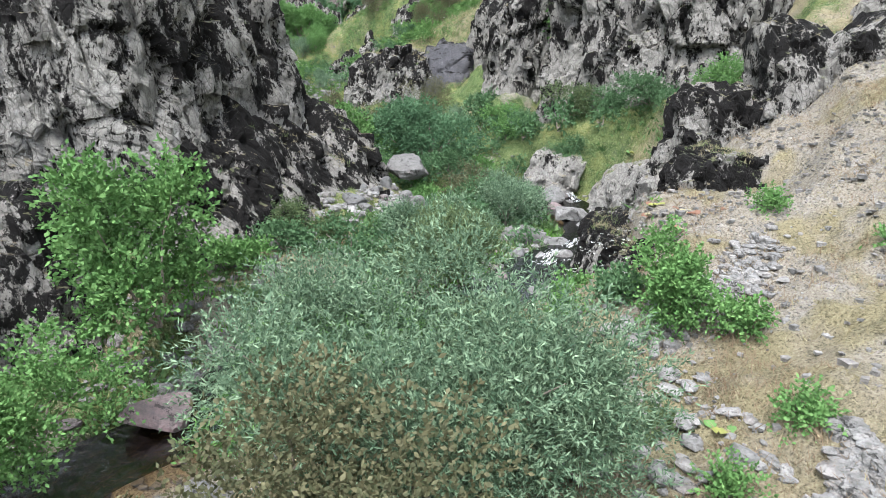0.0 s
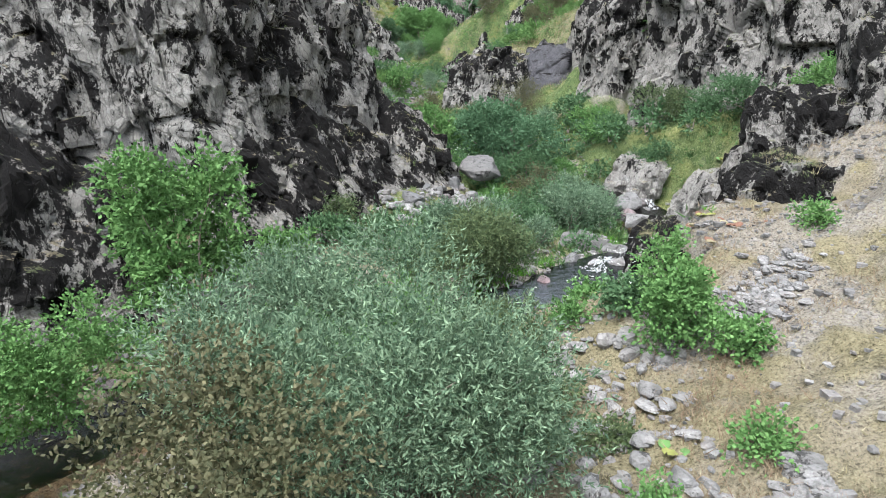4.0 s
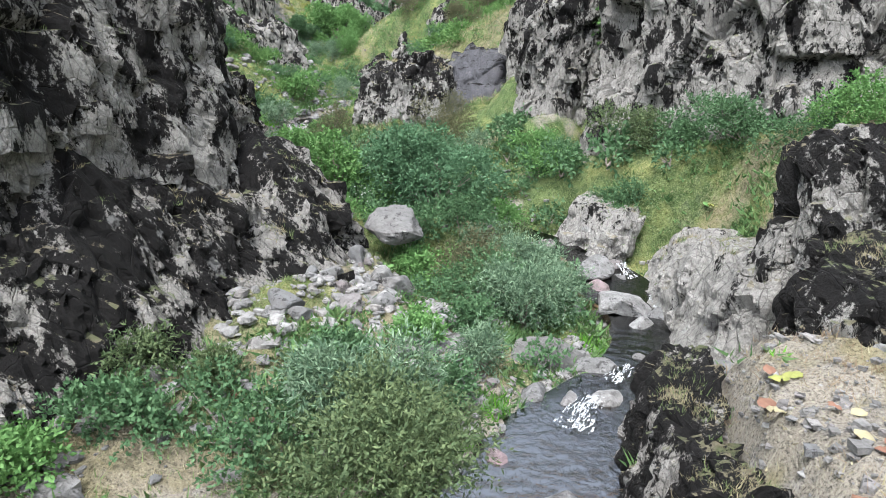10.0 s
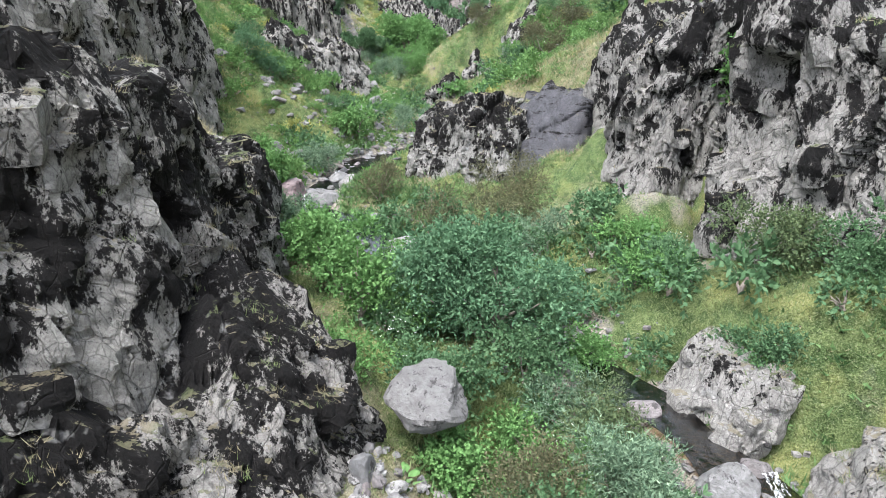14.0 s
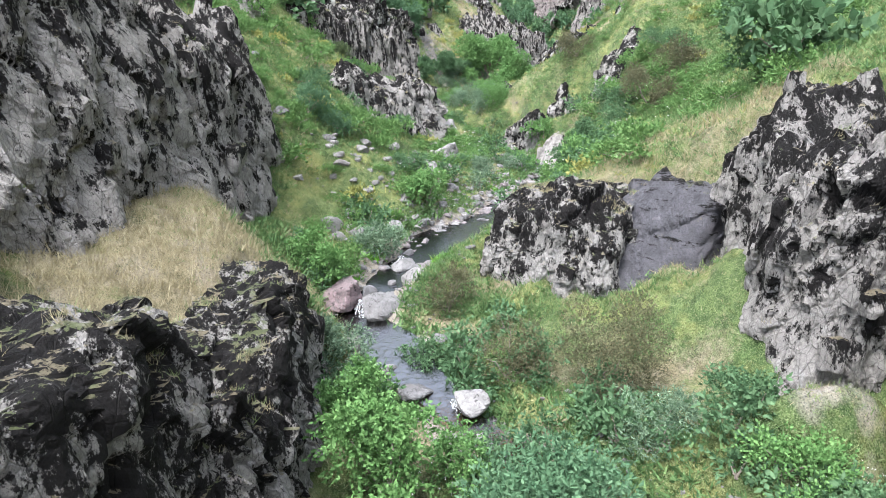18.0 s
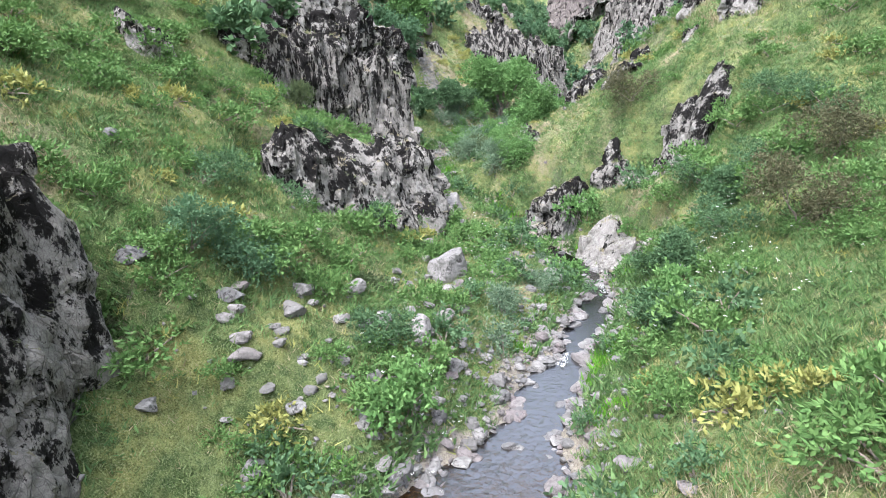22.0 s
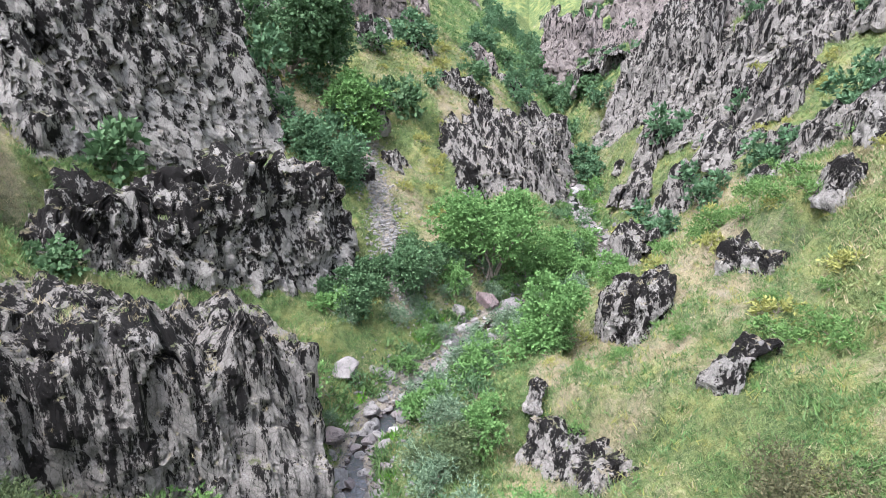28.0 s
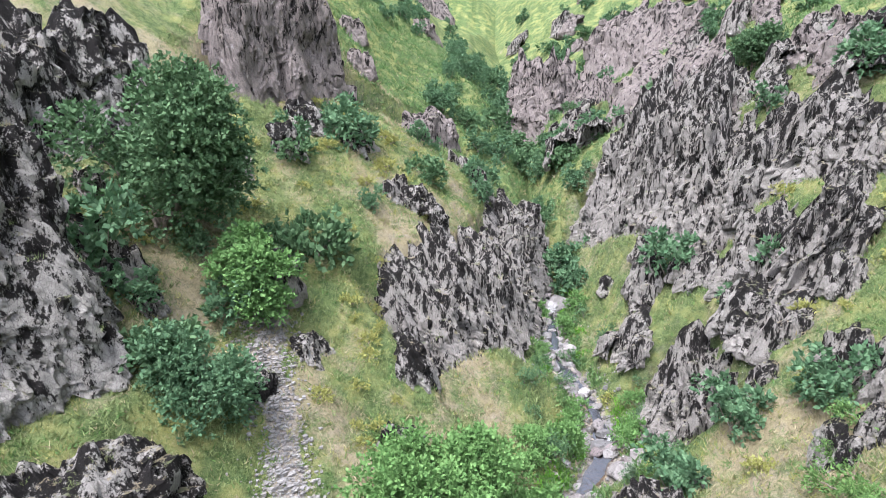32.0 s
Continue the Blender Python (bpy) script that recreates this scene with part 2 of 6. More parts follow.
# western side, upstream
outcrop((-9.5, 6.8), (-6.3, 10.8), -5.4, -1.4, 3.5, "BLACK", LICHEN, 1, lean=0.2)
outcrop((-11, 9.5), (-6.8, 14.2), -3.6, 2.2, 3.5, "DARK", LICHEN, 2, lean=0.35)
outcrop((-4.7, 11.6), (-1.4, 21.6), -4.1, -1.0, 3.2, "BLACK", LICHEN, 3, res=0.09, lean=0.55, joint=0.6)
outcrop((-6.0, 12.0), (-4.5, 20.4), -2.4, 3.4, 4.5, "DARK", "tall grey cliff with black lichen streaks", 4, res=0.09, lean=0.16, jag=0.1, joint=1.0, rough=0.38, name="cliff")
outcrop((-5.5, 24.3), (-9.0, 31.6), -3.2, 0.7, 2.2, "DARK", LICHEN, 5, res=0.1, lean=0.12, joint=0.9, rough=0.36, jag=0.12)
outcrop((-4.8, 20.0), (-6.4, 24.7), -3.0, 2.5, 2.6, "DARK", "grey rock block with black lichen below a straw terrace", 17, res=0.09, lean=0.1, joint=0.9, rough=0.36, jag=0.05)
outcrop((-13.4, 26.0), (-15.4, 36.8), 0.0, 10.5, 5.5, "MID", "tall dark weathered cliff above a straw-coloured terrace", 6, foot=1.5, res=0.13, lean=0.22, joint=1.1, rough=0.4, column=2.2, name="cliff")
outcrop((-15.0, 36.0), (-16.9, 42.6), -0.8, 7.2, 4.5, "MID", "dark grey cliff shoulder above a green slope", 7, res=0.12, lean=0.14, joint=1.0, rough=0.36, column=2.2, name="cliff")
outcrop((-18.2, 52.4), (-14.8, 61.8), 0.6, 5.0, 3.2, "MID", PATCHY, 8, res=0.12, lean=0.35, jag=0.3)
outcrop((-27.4, 63.6), (-20.4, 71.2), 1.2, 12.0, 5.5, "COLUMN", "grey columnar cliff with black vertical streaks", 9, res=0.12, lean=0.1, joint=0.8, rough=0.4, column=5.0, taper=0.08, jag=0.1, name="cliff", fall=0.3)
outcrop((-31.6, 71.0), (-26.8, 86.8), 5.5, 12.6, 3.6, "DARK", LICHEN, 10, res=0.16, lean=0.14, joint=1.0, rough=0.6, column=2.5)
outcrop((-36.2, 75.0), (-33.8, 91.0), 12, 24, 5, "DARK", "high dark cliff above a tree-lined gully", 11, res=0.2, lean=0.3, joint=1.2, rough=0.7, column=3.0, name="cliff")
outcrop((-44, 92), (-42, 106), 17, 29, 5, "DARK", "high dark cliff above a tree-lined gully", 12, res=0.3, lean=0.25, joint=1.4, rough=0.7, column=3.0, name="cliff")
outcrop((-43, 113.5), (-37.3, 126.5), 16, 34, 7, "BROWN", "tall brown columnar rock tower", 13, res=0.24, lean=0.06, joint=1.4, rough=0.5, column=5.0, taper=0.2, name="cliff")
outcrop((-36.8, 127), (-30.5, 143), 12, 20.5, 5, "BROWN", "brown rocky ridge below a tower", 14, res=0.3, lean=0.2, joint=1.4, rough=0.5, column=3.0)
outcrop((-23.6, 102.4), (-18.8, 112), 4.5, 12.0, 4.5, "COLUMN", "jagged grey rock spur above the stream", 15, res=0.17, lean=0.45, joint=0.8, rough=0.7, column=3.5, jag=0.35)
outcrop((-19.2, 111.0), (-19.8, 134), 4.5, 12.5, 5, "COLUMN", "grey gorge wall above the stream", 16, res=0.25, lean=0.25, joint=0.9, rough=0.8, column=4.0, name="cliff")
# eastern side
outcrop((3.5, 15.4), (3.2, 11.5), -5.1, -3.2, 0.9, "BLACK", LICHEN, 21, foot=0.6, apron=1.0, res=0.06, lean=0.25, joint=0.45, rough=0.2)
outcrop((4.9, 14.6), (6.9, 13.0), -4.8, -1.7, 2.0, "DARK", "low rounded rock with black lichen and pale top", 22, foot=2.2, apron=1.2, res=0.07, lean=0.25, joint=0.6, rough=0.22, foot_b=2.6, jag=0.06)
outcrop((5.9, 15.7), (8.6, 15.2), -4.2, -0.5, 2.2, "MID", LICHEN, 23, foot=2.2, apron=1.2, res=0.08, lean=0.25, joint=0.6, rough=0.24, foot_b=3.2, jag=0.12)
outcrop((8.5, 15.2), (13.5, 15.4), -2.4, 1.2, 2.4, "MID", PATCHY, 24, foot=2.0, foot_b=3.9, apron=1.2, res=0.12, lean=0.3, joint=0.7, jag=0.15)
outcrop((5.6, 23.6), (4.7, 16.0), -5.2, -3.3, 2.6, "PALE", "pale bare rock slab beside the stream", 25, apron=1.0, res=0.07, lean=0.32, joint=0.8, rough=0.2, column=0.8, jag=0.1, fall=-0.7)
outcrop((3.2, 25.6), (4.5, 23.4), -4.8, -3.2, 1.1, "PALE", "pale bare rock in the stream bank", 26, res=0.07, lean=0.4, joint=0.6, rough=0.18)
outcrop((4.3, 30.0), (10.6, 22.8), -3.2, 5.0, 5.5, "MID", "broad pinkish grey cliff with black lichen streaks", 27, foot=0.9, foot_b=3.2, res=0.1, lean=0.1, joint=1.1, rough=0.4, name="cliff")
outcrop((1.5, 37.6), (3.2, 31.8), -2.2, 4.4, 4, "MID", "upright grey rock buttress with a black top", 28, res=0.1, lean=0.08, joint=0.7, rough=0.34, column=3.0)
outcrop((-1.9, 38.2), (0.9, 36.6), -1.8, 1.9, 2.2, "SLAB", "smooth blue-grey leaning rock slab", 29, foot=1.0, res=0.1, lean=0.5, joint=1.4, rough=0.16)
outcrop((-6.3, 38.6), (-1.1, 37.0), -2.3, 1.4, 3.6, "DARK", "rounded rock knob with black lichen cap", 30, res=0.08, lean=0.2, joint=0.7, rough=0.26, power=5.0, jag=0.08)
outcrop((-6.4, 65.0), (-4.3, 63.5), -0.6, 7.0, 1.7, "MID", PATCHY, 31, foot=3.4, foot_b=4.4, apron=1.6, res=0.12, lean=0.35, joint=0.9, rough=0.36, column=2.0, jag=0.3)
outcrop((-9.2, 66.9), (-6.6, 65.2), -0.4, 4.3, 2.0, "MID", PATCHY, 46, foot=2.4, apron=1.6, res=0.11, lean=0.4, joint=0.8, rough=0.32, column=2.0, jag=0.3, foot_b=3.2)
outcrop((-9.2, 64.0), (-6.8, 60.4), -1.5, 1.1, 1.6, "PALE", "pale bare rock at the stream's edge", 32, apron=1.6, res=0.1, lean=0.5, joint=0.8, rough=0.25)
outcrop((-12.6, 67.6), (-10.2, 65.0), -0.8, 2.1, 1.8, "DARK", LICHEN, 33, apron=1.6, res=0.09, lean=0.3, joint=0.6)
outcrop((-16.0, 76.6), (-12.2, 73.0), 1.2, 4.1, 2.6, "MID", PATCHY, 34, apron=1.6, res=0.11, lean=0.4, joint=0.7)
outcrop((-13.4, 85.2), (-11.2, 81.8), 3.8, 8.2, 1.6, "DARK", LICHEN, 35, apron=1.6, res=0.12, lean=0.2, joint=0.7, column=2.5)
outcrop((-8.2, 84.2), (-6.2, 82.2), 7.8, 10.6, 1.5, "DARK", LICHEN, 36, apron=1.6, res=0.12, lean=0.2, joint=0.7, column=2.5)
outcrop((-12.0, 109), (-10.2, 101.5), 3.4, 8.2, 4, "COLUMN", "grey jointed rock bluff above the stream", 37, res=0.18, lean=0.35, joint=0.9, rough=0.85, column=4.0, jag=0.35)
outcrop((-8.0, 110.6), (-4.6, 105.4), 11, 17.5, 4, "COLUMN", "grey columnar cliff on the hillside", 38, res=0.2, lean=0.5, joint=0.9, rough=0.85, column=4.0, name="cliff", jag=0.35)
outcrop((-18.8, 134.5), (-7.6, 115.4), 5.5, 21.0, 6, "COLUMN", "grey columnar gorge wall", 39, res=0.26, lean=0.3, joint=0.9, rough=0.85, column=4.0, name="cliff", jag=0.35)
outcrop((-5.4, 120.4), (2.6, 110), 17, 23.5, 4, "COLUMN", "grey columnar cliff high on the hillside", 40, res=0.26, lean=0.5, joint=0.9, rough=0.85, column=4.0, name="cliff", jag=0.35)
outcrop((-16.5, 152.5), (-3.5, 141.5), 17, 28.5, 6, "BROWN", "brownish cliff high in the valley", 41, res=0.4, lean=0.5, joint=1.6, rough=0.6, column=3.0, name="cliff")
outcrop((-33.5, 172.5), (-24, 168), 13, 27.5, 8, "BROWN", "brown rock knob at the valley's head", 42, res=0.35, lean=0.2, joint=1.5, rough=0.6, column=2.5)
outcrop((-24.5, 168.5), (-16.5, 157.5), 13, 24, 6, "BROWN", "brown rock knob at the valley's head", 43, res=0.4, lean=0.3, joint=1.5, rough=0.6, column=2.5)
outcrop((-22.5, 181), (-7.5, 167.5), 21, 35, 7, "BROWN", "brownish cliff high in the valley", 44, res=0.5, lean=0.4, joint=1.8, rough=0.6, column=3.0, name="cliff")
outcrop((-70, 232), (-56, 247), 30, 46, 9, "BROWN", "distant brown cliff above green slopes", 45, res=0.8, lean=0.4, joint=2.2, rough=0.8, column=2.5, name="cliff")




def ground(x, y):
    x, y = np.asarray(x, float), np.asarray(y, float)
    z, d, dx, w = ground_base(x, y)
    z = carve(x, y, z)
    P = xyz(x, y)
    amp = np.clip((d - w) / 6, 0, 1)
    far = np.clip((d - 10) / 25, 0, 1)
    z = z + amp * (0.35 * fbm(P * 0.35, 3, 5) + 0.10 * fbm(P * 1.6, 3, 9)) + far * 1.6 * fbm(P * 0.12, 3, 15) + np.clip((y - 140) / 40, 0, 1) * np.clip(d / 8, 0, 1) * 4.0 * fbm(P * 0.06, 4, 19)
    z = z + np.clip((d - w) / 1.0, 0, 1) * 0.09 * fbm(P * 3.0, 3, 21) + 0.13 * np.clip(1 - np.abs(d - w) / 1.3, 0, 1) * fbm(P * 1.7, 3, 25)
    return z


def box01(v, a, b, soft):
    return np.clip((v - a) / soft + 0.5, 0, 1) * np.clip((b - v) / soft + 0.5, 0, 1)


def cover(x, y):
    """How dry, how stony and how lush the ground is, 0 to 1 each."""
    x, y = np.asarray(x, float), np.asarray(y, float)
    z, d, dx, w = ground_base(x, y)
    P = xyz(x, y)
    n1, n2 = fbm(P * 0.22, 3, 31), fbm(P * 0.8, 3, 35)
    east = (dx > 0)
    dry = 0.35 + 0 * x
    dry = np.where(east & (y < 24), np.where(y < 19.5, 1.5, 0.45), dry)
    dry = np.where(~east & (y < 33), 0.5, dry)
    dry = np.where(east & (y > 36) & (y < 74), 0.16, dry)
    dry = np.where(east & (y >= 66), 0.27, dry)
    dry = np.where(~east & (y > 38) & (y < 64), 0.24, dry)
    dry = np.where(~east & (y > 94) & (y < 120) & (d > 6), 0.5, dry)
    dry = np.where(east & (y > 74) & (y < 100) & (d > 6), 0.52, dry)
    dry = np.maximum(dry, 0.95 * box01(x, -14, -9, 2) * box01(y, 26, 33, 2))
    dry = np.maximum(dry, 0.8 * box01(x, -6, 4, 2) * box01(y, 37, 42, 1.5))
    dry = np.where(y > 140, 0.05, dry)
    dry = np.clip(dry + np.where(y > 36, 0.3, 0.45) * n1 + 0.35 * n2, 0, 1)
    stony = np.clip(0.25 + 0.5 * n2 + 0.3 * n1, 0, 1) * 0.45
    stony = np.where(east & (y < 20), np.clip(0.6 + 0.6 * n1 + 0.6 * n2, 0, 1), stony)
    stony = np.maximum(stony, np.clip(1.1 - (d - w) / 1.1 + 0.6 * n2, 0, 1) * (y < 128))
    stony = np.maximum(stony, np.clip(box01(x, -2.6, 1.4, 1) * box01(y, 15.5, 21.5, 1.5) * (0.35 + 0.6 * n2), 0, 1))
    scree = box01(y, 85, 101, 2) * np.clip(1.6 - np.abs(x - np.interp(y, [86, 90, 92.5, 95, 98, 101], [-24.0, -26.3, -28.0, -30.0, -31.8, -33.5])) / 0.9 + 0.5 * n2, 0, 1)
    stony = np.maximum(stony, np.clip(scree, 0, 1))
    stony = np.maximum(stony, np.clip(box01(x, 2.2, 5.0, 1.5) * box01(y, 27.5, 33, 1.5) * 0.6 + 0.3 * n2, 0, 1) * (y > 26) * (y < 35))
    lush = np.clip(0.5 + 0.6 * n1 - 0.25 * n2 + 0.4 * (east & (y > 42) & (y < 66)), 0, 1)
    lush = np.where(y > 140, np.maximum(lush, 0.85), lush)
    return dry, stony, lush


# ---- materials ----
def mat_new(name, rough=0.9, spec=0.25):
    m = bpy.data.materials.new(name)
    m.use_nodes = True
    nt = m.node_tree
    b = nt.nodes["Principled BSDF"]
    b.inputs["Roughness"].default_value = rough
    b.inputs["Specular IOR Level"].default_value = spec
    return m, nt, b


def nd(nt, kind, **values):
    n = nt.nodes.new(kind)
    for k, v in values.items():
        n.inputs[k.replace("_", " ")].default_value = v
    return n


def ramp(nt, fac, stops):
    r = nt.nodes.new("ShaderNodeValToRGB")
    while len(r.color_ramp.elements) < len(stops):
        r.color_ramp.elements.new(0.5)
    for e, (p, c) in zip(r.color_ramp.elements, stops):
        e.position, e.color = p, (*c, 1) if len(c) == 3 else c
    nt.links.new(fac, r.inputs[0])
    return r.outputs[0]


def grey(v):
    return (v, v, v)


def noise_at(nt, coord, scale, detail=5.0, rough=0.6, stretch=None):
    if stretch:
        mp = nt.nodes.new("ShaderNodeMapping")
        mp.inputs["Scale"].default_value = stretch
        nt.links.new(coord, mp.inputs["Vector"])
        coord = mp.outputs[0]
    n = nd(nt, "ShaderNodeTexNoise", Scale=scale, Detail=detail, Roughness=rough)
    nt.links.new(coord, n.inputs["Vector"])
    return n.outputs["Fac"]


def mixc(nt, fac, a, b, mode="MIX"):
    m = nt.nodes.new("ShaderNodeMix")
    m.data_type, m.blend_type = "RGBA", mode
    for sock, v in ((m.inputs[0], fac), (m.inputs[6], a), (m.inputs[7], b)):
        if isinstance(v, bpy.types.NodeSocket):
            nt.links.new(v, sock)
        elif isinstance(v, (int, float)):
            sock.default_value = v
        else:
            sock.default_value = (*v, 1)
    return m.outputs[2]


def mathn(nt, op, a, b=0.5):
    m = nt.nodes.new("ShaderNodeMath")
    m.operation = op
    for sock, v in ((m.inputs[0], a), (m.inputs[1], b)):
        if isinstance(v, bpy.types.NodeSocket):
            nt.links.new(v, sock)
        else:
            sock.default_value = v
    return m.outputs[0]


def bump(nt, b, height, strength, distance):
    n = nd(nt, "ShaderNodeBump", Strength=strength, Distance=distance)
    nt.links.new(height, n.inputs["Height"])
    nt.links.new(n.outputs[0], b.inputs["Normal"])


def rock_material(name, light, dark, lichen, streak=(1, 1, 0.55), cracks=0.42, crust=0.5, ledge=0.85):
    """Pinkish grey volcanic rock; lichen is the share of black crust on it."""
    m, nt, b = mat_new(name, 0.92, 0.2)
    pos = nt.nodes.new("ShaderNodeNewGeometry").outputs["Position"]
    big = noise_at(nt, pos, 0.55, 4)
    mid = noise_at(nt, pos, 2.6, 6, 0.65)
    fine = noise_at(nt, pos, 16.0, 5, 0.7)
    base = mixc(nt, ramp(nt, mid, [(0.3, grey(0)), (0.7, grey(1))]), dark, light)
    base = mixc(nt, ramp(nt, big, [(0.42, grey(0)), (0.62, grey(0.55))]), base, tuple(v * 0.74 for v in light))
    base = mixc(nt, ramp(nt, fine, [(0.36, grey(0.55)), (0.56, grey(0))]), base, tuple(v * 0.42 for v in light))
    base = mixc(nt, ramp(nt, noise_at(nt, pos, 44.0, 4, 0.75), [(0.38, grey(0.5)), (0.50, grey(0))]), base, tuple(v * 0.4 for v in dark))
    crackd = nt.nodes.new("ShaderNodeTexVoronoi")
    crackd.feature, crackd.inputs["Scale"].default_value = "DISTANCE_TO_EDGE", 2.3
    wob = nd(nt, "ShaderNodeTexNoise", Scale=1.6, Detail=3.0)
    nt.links.new(pos, wob.inputs["Vector"])
    warp = mixc(nt, 0.16, pos, wob.outputs["Color"], "ADD")
    mp = nt.nodes.new("ShaderNodeMapping")
    mp.inputs["Scale"].default_value = (1.2, 1.2, 0.6)
    mp.inputs["Rotation"].default_value = (0.25, 0.15, 0.4)
    nt.links.new(warp, mp.inputs["Vector"])
    nt.links.new(mp.outputs[0], crackd.inputs["Vector"])
    crack = ramp(nt, crackd.outputs["Distance"], [(0.0, grey(1)), (0.03, grey(0))])
    base = mixc(nt, mathn(nt, "MULTIPLY", crack, cracks), base, (0.05, 0.045, 0.042))
    thin = nt.nodes.new("ShaderNodeTexVoronoi")
    thin.feature, thin.inputs["Scale"].default_value = "DISTANCE_TO_EDGE", 5.5
    mp2 = nt.nodes.new("ShaderNodeMapping")
    mp2.inputs["Scale"].default_value, mp2.inputs["Rotation"].default_value = (1.0, 1.0, 0.4), (0.5, -0.3, 0.2)
    nt.links.new(warp, mp2.inputs["Vector"])
    nt.links.new(mp2.outputs[0], thin.inputs["Vector"])
    base = mixc(nt, mathn(nt, "MULTIPLY", ramp(nt, thin.outputs["Distance"], [(0.0, grey(1)), (0.05, grey(0))]), cracks * 1.3), base, (0.05, 0.047, 0.045))
    a = noise_at(nt, pos, 1.5, 8, 0.68, streak)
    c = noise_at(nt, pos, 8.0, 8, 0.78, streak)
    speck = noise_at(nt, pos, 38.0, 4, 0.8)
    patch = mathn(nt, "ADD", mathn(nt, "ADD", mathn(nt, "MULTIPLY", a, 0.56), mathn(nt, "MULTIPLY", c, 0.28)), mathn(nt, "ADD", mathn(nt, "MULTIPLY", fine, 0.11), mathn(nt, "MULTIPLY", speck, 0.05)))
    gen = nt.nodes.new("ShaderNodeSeparateXYZ")
    nt.links.new(nt.nodes.new("ShaderNodeTexCoord").outputs["Generated"], gen.inputs[0])
    patch = mathn(nt, "ADD", patch, mathn(nt, "MULTIPLY", mathn(nt, "SUBTRACT", gen.outputs[2], 0.55), 0.09))
    t = 0.62 - 0.24 * lichen
    mask = ramp(nt, patch, [(t - 0.012, grey(0)), (t + 0.012, grey(1))])
    base = mixc(nt, mask, base, mixc(nt, fine, (0.003, 0.0028, 0.0028), (0.013, 0.0112, 0.010)))
    pale = noise_at(nt, pos, 1.7, 4, 0.6)
    base = mixc(nt, mathn(nt, "MULTIPLY", ramp(nt, pale, [(0.64, grey(0)), (0.70, grey(1))]), crust), base, (0.36, 0.352, 0.338))
    # thin soil, straw and moss on the level ledges
    sp = nt.nodes.new("ShaderNodeSeparateXYZ")
    nt.links.new(nt.nodes.new("ShaderNodeNewGeometry").outputs["True Normal"], sp.inputs[0])
    level = mathn(nt, "ADD", mathn(nt, "MULTIPLY", sp.outputs["Z"], 0.5), noise_at(nt, pos, 3.4, 6, 0.75))
    earth = mixc(nt, ramp(nt, noise_at(nt, pos, 1.1, 4), [(0.45, grey(0)), (0.58, grey(1))]), mixc(nt, fine, (0.11, 0.095, 0.06), (0.29, 0.25, 0.17)), mixc(nt, fine, (0.045, 0.06, 0.025), (0.16, 0.18, 0.085)))
    base = mixc(nt, mathn(nt, "MULTIPLY", ramp(nt, level, [(0.97, grey(0)), (1.03, grey(0.9))]), ledge), base, earth)
    nt.links.new(base, b.inputs["Base Color"])
    hgt = mathn(nt, "ADD", mathn(nt, "MULTIPLY", mid, 0.7), mathn(nt, "ADD", mathn(nt, "MULTIPLY", fine, 0.6), mathn(nt, "MULTIPLY", speck, 0.25)))
    hgt = mathn(nt, "SUBTRACT", hgt, mathn(nt, "MULTIPLY", crack, 0.6 * cracks))
    bump(nt, b, hgt, 1.0, 0.16)
    return m


ROCK_DARK = rock_material("lichened_rock", (0.37, 0.355, 0.327), (0.22, 0.21, 0.192), 0.53)
ROCK_BLACK = rock_material("black_lichened_rock", (0.38, 0.36, 0.332), (0.225, 0.21, 0.19), 0.61)
ROCK_MID = rock_material("patchy_rock", (0.37, 0.352, 0.324), (0.22, 0.208, 0.19), 0.49)
ROCK_PALE = rock_material("pale_rock", (0.40, 0.38, 0.35), (0.27, 0.255, 0.235), 0.22)
ROCK_SLAB = rock_material("blue_grey_slab_rock", (0.125, 0.122, 0.132), (0.065, 0.064, 0.07), 0.25, (0.5, 0.5, 2.4), cracks=0.15, crust=0.15, ledge=0.4)
ROCK_COLUMN = rock_material("columnar_rock", (0.32, 0.302, 0.276), (0.19, 0.18, 0.163), 0.45, (1.5, 1.5, 0.3))
ROCK_BROWN = rock_material("brown_far_rock", (0.27, 0.235, 0.22), (0.16, 0.138, 0.13), 0.34, (1.3, 1.3, 0.4))


def stone_material(name, cols):
    m, nt, b = mat_new(name, 0.85, 0.3)
    info = nt.nodes.new("ShaderNodeObjectInfo")
    isl = nt.nodes.new("ShaderNodeNewGeometry")
    pos = isl.outputs["Position"]
    r = mathn(nt, "FRACT", mathn(nt, "ADD", info.outputs["Random"], isl.outputs["Random Per Island"]), 0)
    base = ramp(nt, r, [(k / (len(cols) - 1), c) for k, c in enumerate(cols)])
    fine = noise_at(nt, pos, 9.0, 6, 0.7)
    mid = noise_at(nt, pos, 2.8, 6, 0.7)
    base = mixc(nt, mathn(nt, "MULTIPLY", ramp(nt, mid, [(0.40, grey(1)), (0.58, grey(0))]), 0.55), base, (0.10, 0.095, 0.09))
    base = mixc(nt, mathn(nt, "MULTIPLY", ramp(nt, fine, [(0.35, grey(1)), (0.56, grey(0))]), 0.6), base, (0.09, 0.085, 0.08))
    base = mixc(nt, mathn(nt, "MULTIPLY", ramp(nt, noise_at(nt, pos, 4.5, 6, 0.75, (1, 1, 0.6)), [(0.575, grey(0)), (0.60, grey(1))]), 0.75), base, (0.022, 0.02, 0.019))
    nt.links.new(base, b.inputs["Base Color"])
    bump(nt, b, mathn(nt, "ADD", mathn(nt, "MULTIPLY", fine, 0.8), mathn(nt, "MULTIPLY", noise_at(nt, pos, 24.0, 5, 0.7), 0.4)), 0.9, 0.09)
    return m


